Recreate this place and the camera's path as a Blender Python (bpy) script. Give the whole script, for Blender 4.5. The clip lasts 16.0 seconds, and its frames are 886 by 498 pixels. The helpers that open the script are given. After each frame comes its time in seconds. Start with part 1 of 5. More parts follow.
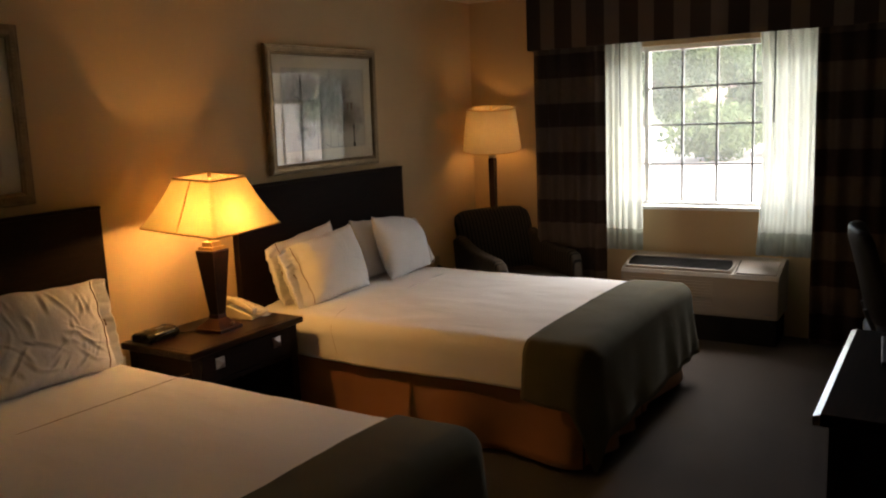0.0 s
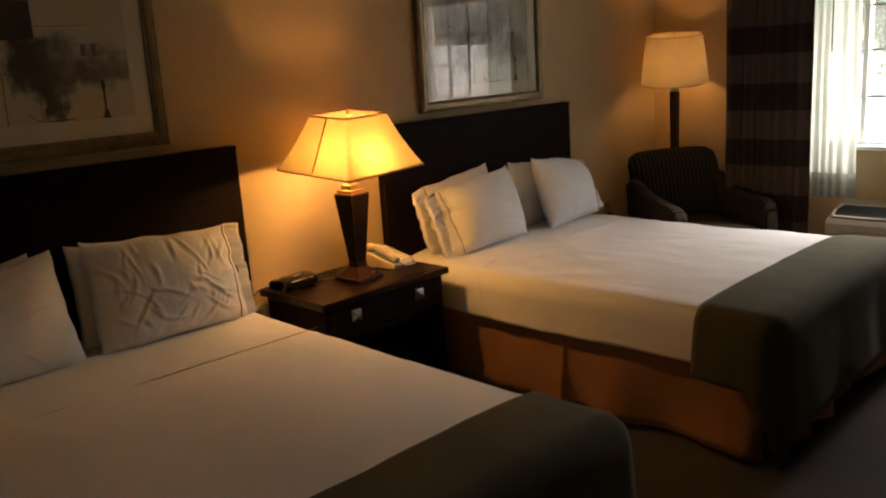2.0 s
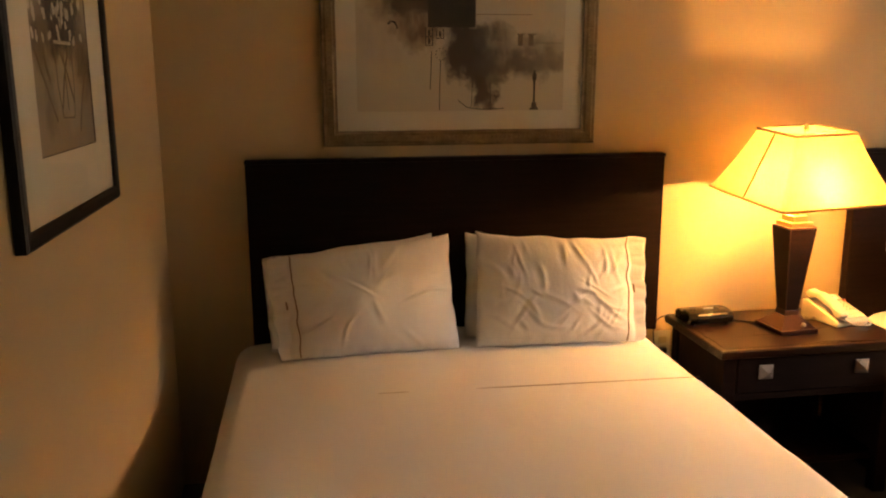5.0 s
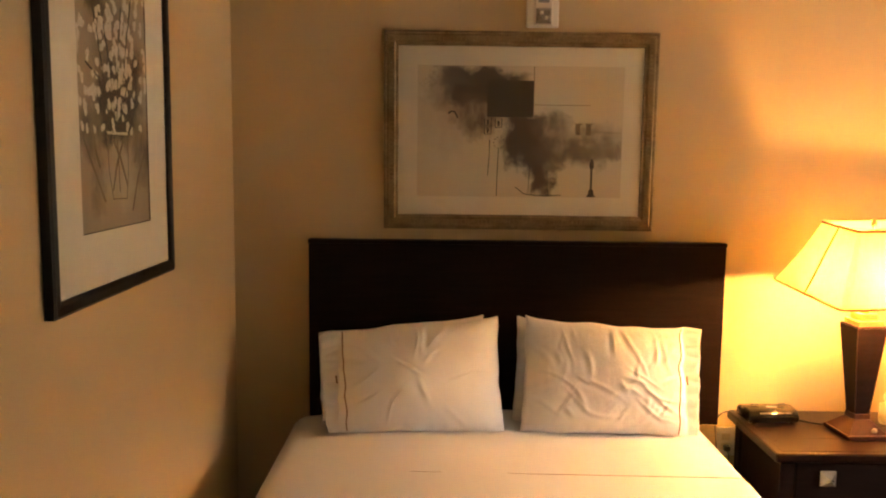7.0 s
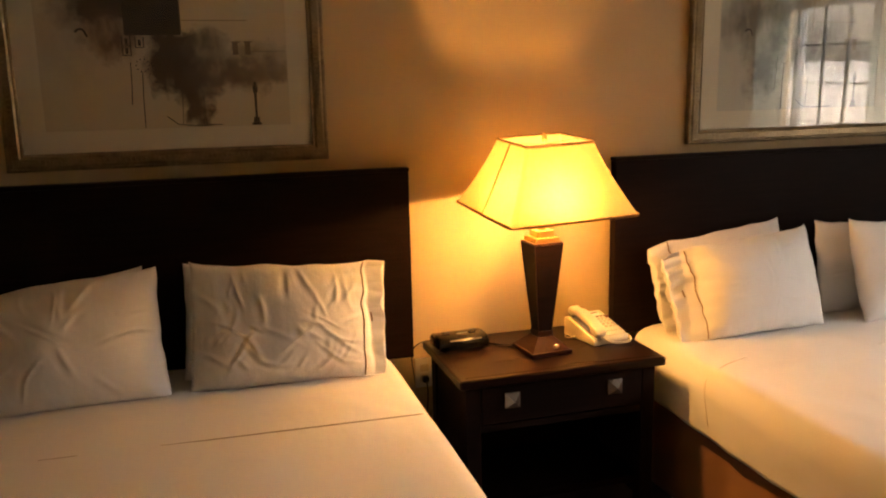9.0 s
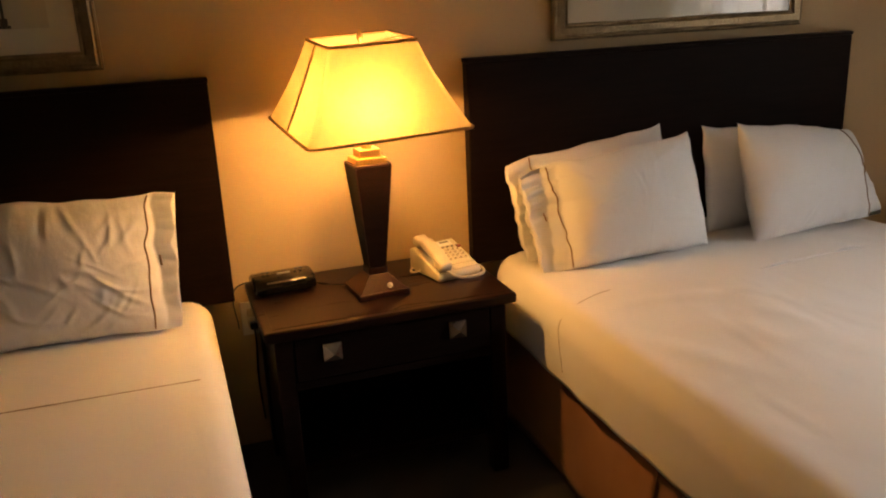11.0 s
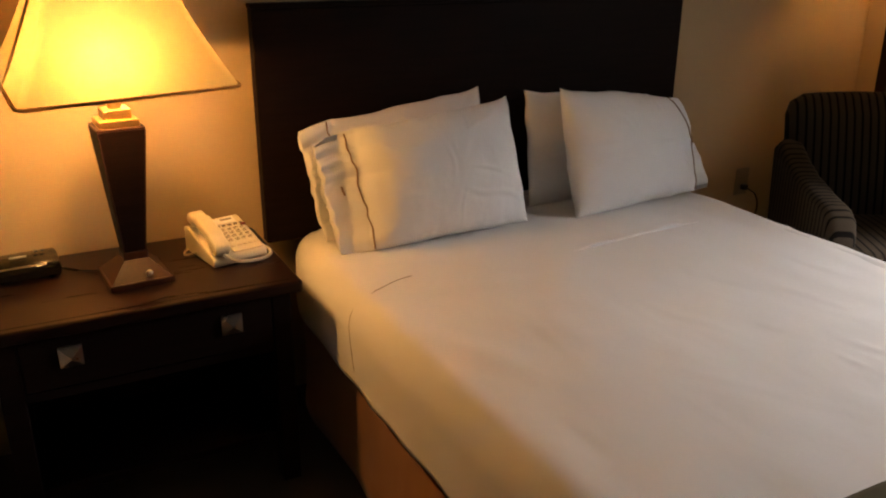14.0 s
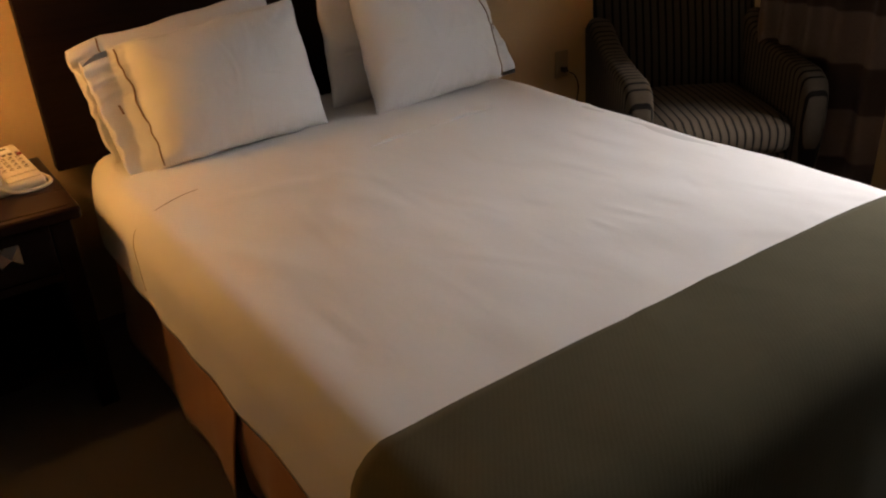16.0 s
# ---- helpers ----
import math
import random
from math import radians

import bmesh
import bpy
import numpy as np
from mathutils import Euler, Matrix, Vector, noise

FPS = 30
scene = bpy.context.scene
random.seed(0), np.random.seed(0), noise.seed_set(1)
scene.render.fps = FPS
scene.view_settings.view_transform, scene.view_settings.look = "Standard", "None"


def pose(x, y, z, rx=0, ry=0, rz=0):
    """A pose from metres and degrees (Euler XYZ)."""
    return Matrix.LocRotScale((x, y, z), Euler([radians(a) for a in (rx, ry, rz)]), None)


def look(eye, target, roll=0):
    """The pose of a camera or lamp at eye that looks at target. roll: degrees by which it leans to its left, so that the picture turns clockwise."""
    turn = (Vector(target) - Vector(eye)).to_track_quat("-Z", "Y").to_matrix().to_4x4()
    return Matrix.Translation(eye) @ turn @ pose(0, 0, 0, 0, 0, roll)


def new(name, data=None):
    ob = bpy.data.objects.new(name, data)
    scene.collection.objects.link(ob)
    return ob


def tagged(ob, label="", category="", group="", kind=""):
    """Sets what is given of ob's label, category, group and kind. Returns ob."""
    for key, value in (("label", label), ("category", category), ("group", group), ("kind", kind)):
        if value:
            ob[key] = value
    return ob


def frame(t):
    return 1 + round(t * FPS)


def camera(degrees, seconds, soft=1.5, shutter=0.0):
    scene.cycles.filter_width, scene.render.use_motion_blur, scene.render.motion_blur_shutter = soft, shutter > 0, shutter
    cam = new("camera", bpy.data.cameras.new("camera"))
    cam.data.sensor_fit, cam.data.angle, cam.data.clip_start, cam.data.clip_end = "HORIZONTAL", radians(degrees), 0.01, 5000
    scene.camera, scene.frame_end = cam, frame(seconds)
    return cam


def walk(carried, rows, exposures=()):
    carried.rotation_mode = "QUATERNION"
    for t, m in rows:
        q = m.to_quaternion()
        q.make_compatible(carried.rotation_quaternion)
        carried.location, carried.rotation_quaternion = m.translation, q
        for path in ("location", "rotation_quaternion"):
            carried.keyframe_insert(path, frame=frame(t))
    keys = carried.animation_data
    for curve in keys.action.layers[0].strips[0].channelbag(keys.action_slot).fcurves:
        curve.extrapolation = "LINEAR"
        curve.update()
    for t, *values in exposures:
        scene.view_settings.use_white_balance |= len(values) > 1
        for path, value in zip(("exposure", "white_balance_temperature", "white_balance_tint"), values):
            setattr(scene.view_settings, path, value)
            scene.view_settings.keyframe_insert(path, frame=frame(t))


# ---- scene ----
cam = camera(56.6, 16.0, 2.1)
PATH = [
    (0, (-0.74, -3.328, 1.604), (0.932, -2.28, 1.277), -2.4),
    (0.5, (-0.676, -3.312, 1.604), (1.012, -2.297, 1.253), -2.7),
    (1, (-0.535, -3.311, 1.575), (1.11, -2.235, 1.204), -3.5),
    (1.5, (-0.42, -3.259, 1.562), (1.087, -2.007, 1.157), -3.9),
    (2, (-0.303, -3.183, 1.544), (1.068, -1.796, 1.102), -3.8),
    (2.5, (-0.203, -3.133, 1.522), (1.006, -1.618, 1.029), -4.4),
    (3, (-0.094, -3.134, 1.514), (0.906, -1.502, 0.936), -4.4),
    (3.5, (0.015, -3.184, 1.521), (0.718, -1.412, 0.917), -2.8),
    (4, (0.063, -3.158, 1.525), (0.587, -1.321, 0.932), -2.5),
    (4.5, (0.15, -3.082, 1.536), (0.607, -1.198, 1.046), -0.5),
    (5, (0.232, -3.054, 1.544), (0.542, -1.122, 1.133), -0.2),
    (5.2, (0.21, -3.029, 1.535), (0.504, -1.089, 1.148), -0.2),
    (7.3, (0.524, -3.15, 1.576), (0.518, -1.162, 1.353), 0.7),
    (7.5, (0.537, -3.142, 1.572), (0.559, -1.157, 1.335), 0.7),
    (8, (0.657, -3.109, 1.559), (0.765, -1.136, 1.246), 0.0),
    (8.5, (0.773, -2.996, 1.549), (1.114, -1.06, 1.181), -0.4),
    (9, (0.882, -2.911, 1.527), (1.424, -1.024, 1.144), -1.3),
    (9.5, (1.066, -2.834, 1.508), (1.71, -0.99, 1.08), -2.7),
    (10, (1.198, -2.79, 1.482), (1.849, -0.959, 1.006), -2.8),
    (10.2, (1.245, -2.762, 1.479), (1.907, -0.945, 0.966), -2.7),
    (12.3, (1.639, -2.426, 1.432), (2.09, -0.597, 0.759), -2.2),
    (12.5, (1.648, -2.415, 1.446), (2.096, -0.593, 0.754), -1.7),
    (13, (1.693, -2.426, 1.447), (2.188, -0.608, 0.775), -1.0),
    (13.5, (1.745, -2.43, 1.441), (2.384, -0.659, 0.767), -0.2),
    (14, (1.771, -2.402, 1.418), (2.645, -0.746, 0.717), 0.4),
    (14.5, (1.825, -2.387, 1.406), (2.971, -0.928, 0.66), 0.3),
    (15, (1.922, -2.453, 1.413), (3.043, -1.014, 0.592), -2.2),
    (15.5, (1.971, -2.51, 1.392), (3.044, -1.064, 0.521), -3.0),
    (16, (2.028, -2.592, 1.39), (3.035, -1.12, 0.485), -3.1),
]

# exposure follows the clip's own camera
EXPOSURES = [(0, 3.26, 6800, 13), (2, 3.38, 6900, 13), (3, 4.15, 7300, 15), (4, 4.9, 7500, 17), (5, 5.07, 7700, 17), (7.5, 5.83, 7700, 17),
             (8.5, 4.9, 7700, 17), (10, 3.85, 7300, 15), (12.5, 3.75, 7000, 14), (13.5, 3.7, 6800, 14), (14.5, 3.28, 6600, 15), (16, 3.22, 6600, 15)]
walk(cam, [(t, look(eye, target, roll)) for t, eye, target, roll in PATH], EXPOSURES)

# ---- world and lights ----
world = bpy.data.worlds.new("sky")
scene.world = world
world.use_nodes = True
wn = world.node_tree.nodes
sky = wn.new("ShaderNodeTexSky")
sky.sky_type = "NISHITA"
sky.sun_disc = False
sky.sun_elevation = radians(48)
sky.sun_rotation = radians(200)
sky.dust_density = 7.0
sky.ozone_density = 0.0
sky.air_density = 0.6
wn["Background"].inputs["Strength"].default_value = 0.15
world.node_tree.links.new(sky.outputs["Color"], wn["Background"].inputs["Color"])

sun = new("sun", bpy.data.lights.new("sun", "SUN"))
sun.data.energy, sun.data.angle, sun.data.color = 1.2, radians(12), (1.0, 0.94, 0.86)
sun.matrix_world = look((30, -20, 40), (0, 20, 0))

WARM = (1.0, 0.52, 0.152)


def bulb_light(name, x, y, z, power, size):
    ob = new(name, bpy.data.lights.new(name, "POINT"))
    ob.data.energy, ob.data.color, ob.data.shadow_soft_size = power, WARM, size
    ob.location = (x, y, z)
    return ob


bulb_light("table_bulb_light", 1.966, -0.414, 1.132, 1.06, 0.024)
bulb_light("table_bulb_light_back", 2.004, -0.214, 1.132, 0.50, 0.028)
bulb_light("floor_bulb_light", 4.86, -0.30, 1.455, 0.25, 0.036)

# added area lamp, out of view above the window, that boosts the sky's light
sky_fill = new("sky_fill", bpy.data.lights.new("sky_fill", "AREA"))
sky_fill.data.shape, sky_fill.data.size, sky_fill.data.size_y = "RECTANGLE", 2.6, 2.6
sky_fill.data.energy, sky_fill.data.color = 75.0, (1.0, 0.98, 0.96)
sky_fill.matrix_world = look((6.9, -2.2, 3.4), (4.5, -1.8, 0.6))

# ---- node helpers and materials ----


def ramp(nt, fac, stops):
    r = nt.nodes.new("ShaderNodeValToRGB")
    while len(r.color_ramp.elements) < len(stops):
        r.color_ramp.elements.new(0.5)
    for e, (p, c) in zip(r.color_ramp.elements, stops):
        e.position, e.color = p, (*c, 1)
    nt.links.new(fac, r.inputs["Fac"])
    return r.outputs["Color"]


def math_node(nt, op, a, b=None, clamp=False):
    n = nt.nodes.new("ShaderNodeMath")
    n.operation, n.use_clamp = op, clamp
    for i, v in enumerate((a, b)):
        if v is None:
            continue
        if isinstance(v, (int, float)):
            n.inputs[i].default_value = v
        else:
            nt.links.new(v, n.inputs[i])
    return n.outputs[0]


def mix_rgb(nt, fac, a, b, mode="MIX"):
    n = nt.nodes.new("ShaderNodeMix")
    n.data_type, n.blend_type = "RGBA", mode
    for sock, v in ((n.inputs[0], fac), (n.inputs[6], a), (n.inputs[7], b)):
        if isinstance(v, (int, float)):
            sock.default_value = v
        elif isinstance(v, tuple):
            sock.default_value = (*v, 1)
        else:
            nt.links.new(v, sock)
    return n.outputs[2]


def noise_node(nt, scale, detail=4.0, stretch=None, rough=0.55, coord="Object"):
    tc = nt.nodes.new("ShaderNodeTexCoord")
    src = tc.outputs[coord]
    if stretch:
        mp = nt.nodes.new("ShaderNodeMapping")
        mp.inputs["Scale"].default_value = stretch
        nt.links.new(src, mp.inputs["Vector"])
        src = mp.outputs["Vector"]
    n = nt.nodes.new("ShaderNodeTexNoise")
    n.inputs["Scale"].default_value, n.inputs["Detail"].default_value, n.inputs["Roughness"].default_value = scale, detail, rough
    nt.links.new(src, n.inputs["Vector"])
    return n.outputs["Fac"]


def material(name, dark, light, rough=0.6, metal=0.0, scale=6.0, fine=120.0, bump=0.15, bump_size=0.002, stretch=None,
             rough_var=0.1, spec=0.5, sheen=0.0, coat=0.0):
    m = bpy.data.materials.new(name)
    m.use_nodes = True
    nt = m.node_tree
    b = nt.nodes["Principled BSDF"]
    big, small = noise_node(nt, scale, 5, stretch), noise_node(nt, fine, 3, stretch)
    both = math_node(nt, "ADD", math_node(nt, "MULTIPLY", big, 0.65), math_node(nt, "MULTIPLY", small, 0.35))
    nt.links.new(ramp(nt, both, [(0.32, dark), (0.68, light)]), b.inputs["Base Color"])
    nt.links.new(math_node(nt, "ADD", math_node(nt, "MULTIPLY", big, rough_var * 2), rough - rough_var, True), b.inputs["Roughness"])
    b.inputs["Metallic"].default_value = metal
    b.inputs["Specular IOR Level"].default_value = spec
    b.inputs["Sheen Weight"].default_value = sheen
    b.inputs["Coat Weight"].default_value = coat
    b.inputs["Coat Roughness"].default_value = 0.1
    if bump:
        bp = nt.nodes.new("ShaderNodeBump")
        bp.inputs["Strength"].default_value, bp.inputs["Distance"].default_value = bump, bump_size
        nt.links.new(small, bp.inputs["Height"])
        nt.links.new(bp.outputs["Normal"], b.inputs["Normal"])
    return m


def cloth_material(name, dark, light, weave=900.0, crease=9.0, crease_size=0.012, sheen=0.1, rough=0.9, stretch=(1, 1, 1), spec=0.25, crease_strength=0.35):
    """Woven cloth: soft creases at one scale, threads at another."""
    m = material(name, dark, light, rough, 0, 3.0, weave, 0.12, 0.001, None, 0.04, spec, sheen)
    nt = m.node_tree
    b, old = nt.nodes["Principled BSDF"], next(n for n in nt.nodes if n.type == "BUMP")
    bp = nt.nodes.new("ShaderNodeBump")
    bp.inputs["Strength"].default_value, bp.inputs["Distance"].default_value = crease_strength, crease_size
    nt.links.new(noise_node(nt, crease, 6, stretch, 0.5), bp.inputs["Height"])
    nt.links.new(bp.outputs["Normal"], old.inputs["Normal"])
    nt.links.new(old.outputs["Normal"], b.inputs["Normal"])
    return m


def striped(name, axis, period, share, dark, light, offset=0.0, wobble=0.0, thin=None):
    """Cloth woven in stripes across one axis of the thing."""
    m = cloth_material(name, light, light, 700, 5, 0.008, 0.01, 0.95, (1, 1, 1), 0.1)
    nt = m.node_tree
    b = nt.nodes["Principled BSDF"]
    tc, sep = nt.nodes.new("ShaderNodeTexCoord"), nt.nodes.new("ShaderNodeSeparateXYZ")
    nt.links.new(tc.outputs["Object"], sep.inputs[0])
    at = sep.outputs["XYZ".index(axis)]
    if wobble:
        at = math_node(nt, "ADD", at, math_node(nt, "MULTIPLY", math_node(nt, "SUBTRACT", noise_node(nt, 3.0), 0.5), wobble))
    at = math_node(nt, "FRACT", math_node(nt, "DIVIDE", math_node(nt, "SUBTRACT", at, offset), period))
    mask = math_node(nt, "SUBTRACT", 1.0, math_node(nt, "MULTIPLY", math_node(nt, "SUBTRACT", at, share), 40.0, True))
    mask = math_node(nt, "MULTIPLY", mask, math_node(nt, "MULTIPLY", at, 40.0, True))
    tint = mix_rgb(nt, mask, light, dark)
    if thin:
        at2 = math_node(nt, "FRACT", math_node(nt, "MULTIPLY", at, 5.0))
        tint = mix_rgb(nt, math_node(nt, "MULTIPLY", math_node(nt, "GREATER_THAN", at2, 0.6), 0.5), tint, thin)
    tint = mix_rgb(nt, 0.35, tint, ramp(nt, noise_node(nt, 250, 3), [(0.3, (0.5, 0.5, 0.5)), (0.7, (1, 1, 1))]), "MULTIPLY")
    nt.links.new(tint, b.inputs["Base Color"])
    return m


def shade_material(name, base, through_share=0.6, inner=None):
    """Thin lampshade cloth: it scatters light on both sides."""
    m = bpy.data.materials.new(name)
    m.use_nodes = True
    nt = m.node_tree
    out = nt.nodes["Material Output"]
    nt.nodes.remove(nt.nodes["Principled BSDF"])
    d, t, mx = (nt.nodes.new(k) for k in ("ShaderNodeBsdfDiffuse", "ShaderNodeBsdfTranslucent", "ShaderNodeMixShader"))
    tint = ramp(nt, noise_node(nt, 60, 4, (1, 1, 0.3)), [(0.3, tuple(v * 0.93 for v in base)), (0.7, base)])
    nt.links.new(tint, d.inputs["Color"])
    if inner:
        t.inputs["Color"].default_value = (*inner, 1)
    else:
        nt.links.new(tint, t.inputs["Color"])
    mx.inputs[0].default_value = through_share
    nt.links.new(d.outputs[0], mx.inputs[1])
    nt.links.new(t.outputs[0], mx.inputs[2])
    nt.links.new(mx.outputs[0], out.inputs["Surface"])
    return m


def sheer_material(name):
    """Thin white voile: part open weave, part scattering thread."""
    m = shade_material(name, (0.62, 0.65, 0.59), 0.62)
    nt = m.node_tree
    out, mx = nt.nodes["Material Output"], next(n for n in nt.nodes if n.type == "MIX_SHADER")
    tr, m2 = nt.nodes.new("ShaderNodeBsdfTransparent"), nt.nodes.new("ShaderNodeMixShader")
    m2.inputs[0].default_value = 0.72
    nt.links.new(tr.outputs[0], m2.inputs[1])
    nt.links.new(mx.outputs[0], m2.inputs[2])
    nt.links.new(m2.outputs[0], out.inputs["Surface"])
    return m


def pane_material(name, haze=0.0, gloss=0.082, graze=0.88):
    """Clear pane: sees through, mirrors by Fresnel; haze: milky share that imitates veiling glare."""
    m = bpy.data.materials.new(name)
    m.use_nodes = True
    nt = m.node_tree
    out = nt.nodes["Material Output"]
    nt.nodes.remove(nt.nodes["Principled BSDF"])
    lw, tr, gl, mx = (nt.nodes.new(k) for k in ("ShaderNodeLayerWeight", "ShaderNodeBsdfTransparent", "ShaderNodeBsdfGlossy", "ShaderNodeMixShader"))
    lw.inputs["Blend"].default_value = 0.5
    gl.inputs["Roughness"].default_value = 0.01
    tr.inputs["Color"].default_value = (0.96, 0.98, 0.97, 1)
    grazing = math_node(nt, "POWER", lw.outputs["Facing"], 5.0)
    nt.links.new(math_node(nt, "ADD", math_node(nt, "MULTIPLY", grazing, graze), gloss), mx.inputs[0])
    nt.links.new(tr.outputs[0], mx.inputs[1])
    nt.links.new(gl.outputs[0], mx.inputs[2])
    last = mx
    if haze:
        t2, m2 = nt.nodes.new("ShaderNodeBsdfTranslucent"), nt.nodes.new("ShaderNodeMixShader")
        t2.inputs["Color"].default_value = (0.9, 0.95, 0.92, 1)
        m2.inputs[0].default_value = haze
        nt.links.new(mx.outputs[0], m2.inputs[1])
        nt.links.new(t2.outputs[0], m2.inputs[2])
        last = m2
    nt.links.new(last.outputs[0], out.inputs["Surface"])
    return m


def glow(name, tint, power):
    m = bpy.data.materials.new(name)
    m.use_nodes = True
    b = m.node_tree.nodes["Principled BSDF"]
    b.inputs["Base Color"].default_value = (0.9, 0.9, 0.9, 1)
    b.inputs["Emission Color"].default_value = (*tint, 1)
    b.inputs["Emission Strength"].default_value = power
    return m


def print_material(name, paper, blots):
    """Ink wash on paper: soft, ragged blots (x, z, half width, half height, strength, colour)."""
    m = material(name, tuple(v * 0.9 for v in paper), paper, 0.7, 0, 4, 200, 0.05)
    nt = m.node_tree
    b = nt.nodes["Principled BSDF"]
    tint = b.inputs["Base Color"].links[0].from_socket
    tc = nt.nodes.new("ShaderNodeTexCoord")
    warp = nt.nodes.new("ShaderNodeTexNoise")
    warp.inputs["Scale"].default_value, warp.inputs["Detail"].default_value, warp.inputs["Roughness"].default_value = 7.0, 9.0, 0.68
    nt.links.new(tc.outputs["Object"], warp.inputs["Vector"])
    add = nt.nodes.new("ShaderNodeVectorMath")
    add.operation = "MULTIPLY_ADD"
    nt.links.new(warp.outputs["Color"], add.inputs[0])
    add.inputs[1].default_value = (0.24, 0.16, 0.24)
    nt.links.new(tc.outputs["Object"], add.inputs[2])
    sep = nt.nodes.new("ShaderNodeSeparateXYZ")
    nt.links.new(add.outputs[0], sep.inputs[0])
    wash = noise_node(nt, 16, 8, (1.6, 1, 0.7), 0.65)
    for x, z, w, h, strength, c in blots:
        dx = math_node(nt, "DIVIDE", math_node(nt, "SUBTRACT", sep.outputs[0], x + 0.12), w)
        dz = math_node(nt, "DIVIDE", math_node(nt, "SUBTRACT", sep.outputs[2], z + 0.12), h)
        far = math_node(nt, "ADD", math_node(nt, "MULTIPLY", dx, dx), math_node(nt, "MULTIPLY", dz, dz))
        fac = math_node(nt, "SUBTRACT", 1.0, far, True)
        fac = math_node(nt, "MULTIPLY", fac, math_node(nt, "MULTIPLY", wash, 2.7 * strength), True)
        tint = mix_rgb(nt, fac, tint, c)
    nt.links.new(tint, b.inputs["Base Color"])
    return m


WALL = material("wall_paint", (0.478, 0.340, 0.188), (0.549, 0.397, 0.224), 0.75, 0, 1.2, 260, 0.25, 0.001, None, 0.05, 0.3)
CEILING = material("ceiling_paint", (0.54, 0.49, 0.41), (0.61, 0.56, 0.47), 0.9, 0, 2, 150, 0.5, 0.003)
CARPET = material("carpet", (0.032, 0.0225, 0.0165), (0.066, 0.049, 0.037), 0.95, 0, 3.5, 420, 0.8, 0.006, None, 0.03, 0.1, 0.2)
WOOD = material("espresso_wood", (0.0062, 0.0034, 0.0029), (0.0140, 0.0070, 0.0056), 0.55, 0, 5, 60, 0.08, 0.001, (1, 14, 14), 0.06, 0.06)
TOP_WOOD = material("polished_wood", (0.011, 0.0046, 0.0034), (0.018, 0.0076, 0.0052), 0.28, 0, 5, 60, 0.012, 0.001, (1, 14, 14), 0.02, 0.22)
LAMP_WOOD = material("lamp_wood", (0.022, 0.0075, 0.0045), (0.038, 0.014, 0.008), 0.42, 0, 9, 80, 0.03, 0.001, (12, 12, 1), 0.04, 0.18)
SHEET = cloth_material("white_sheet", (0.735, 0.71, 0.675), (0.775, 0.75, 0.715), 900, 7, 0.014, 0.15, 0.9, (1, 0.55, 1), 0.2, 0.35)
CREASED_SHEET = cloth_material("creased_white_sheet", (0.735, 0.71, 0.675), (0.775, 0.75, 0.715), 900, 3.2, 0.030, 0.15, 0.9, (1.3, 0.7, 1), 0.2, 0.16)
PILLOW = cloth_material("pillow_cotton", (0.74, 0.72, 0.69), (0.83, 0.81, 0.78), 900, 13, 0.012, 0.15, 0.9, (1, 1, 0.7), 0.2, 0.35)
PILLOW_WORN = cloth_material("creased_pillow_cotton", (0.74, 0.72, 0.69), (0.83, 0.81, 0.78), 900, 7, 0.022, 0.15, 0.9, (1.4, 1, 0.8), 0.2, 0.4)
PIPING = material("brown_piping", (0.20, 0.115, 0.055), (0.29, 0.17, 0.085), 0.8)
BLANKET = cloth_material("olive_blanket", (0.077, 0.0665, 0.035), (0.112, 0.098, 0.054), 600, 6, 0.010, 0.02, 0.95, (1, 1, 1), 0.15, 0.3)
nt_b = BLANKET.node_tree
rib_tc, rib_map, rib = (nt_b.nodes.new(k) for k in ("ShaderNodeTexCoord", "ShaderNodeMapping", "ShaderNodeTexWave"))
rib_map.inputs["Rotation"].default_value = (0, 0, radians(38))
rib.inputs["Scale"].default_value, rib.inputs["Distortion"].default_value, rib.inputs["Detail"].default_value = 38.0, 2.5, 2.0
nt_b.links.new(rib_tc.outputs["Object"], rib_map.inputs["Vector"])
nt_b.links.new(rib_map.outputs["Vector"], rib.inputs["Vector"])
rib_bump = nt_b.nodes.new("ShaderNodeBump")
rib_bump.inputs["Strength"].default_value, rib_bump.inputs["Distance"].default_value = 0.06, 0.003
first_bump = next(n for n in nt_b.nodes if n.type == "BUMP" and not n.inputs["Normal"].links)
nt_b.links.new(rib.outputs["Fac"], rib_bump.inputs["Height"])
nt_b.links.new(rib_bump.outputs["Normal"], first_bump.inputs["Normal"])
SKIRT = cloth_material("bronze_bed_skirt", (0.25, 0.108, 0.040), (0.36, 0.165, 0.062), 500, 8, 0.010, 0.15, 0.7, (1, 1, 0.25), 0.3, 0.3)
TICKING = cloth_material("mattress_ticking", (0.55, 0.53, 0.5), (0.66, 0.64, 0.6))
SHADE = shade_material("table_shade_cloth", (0.70, 0.58, 0.38), 0.50, (0.41, 0.316, 0.142))
DRUM = shade_material("floor_shade_cloth", (0.74, 0.64, 0.48), 0.45, (0.36, 0.29, 0.17))
TRIM = shade_material("shade_braid", (0.42, 0.27, 0.13), 0.45)
BRASS = material("aged_brass", (0.55, 0.33, 0.12), (0.70, 0.45, 0.18), 0.32, 1.0, 20, 200, 0.05)
CHROME = material("brushed_nickel", (0.26, 0.24, 0.215), (0.36, 0.335, 0.30), 0.3, 1.0, 30, 300, 0.04)
BULB = glow("lit_bulb", WARM, 6.0)
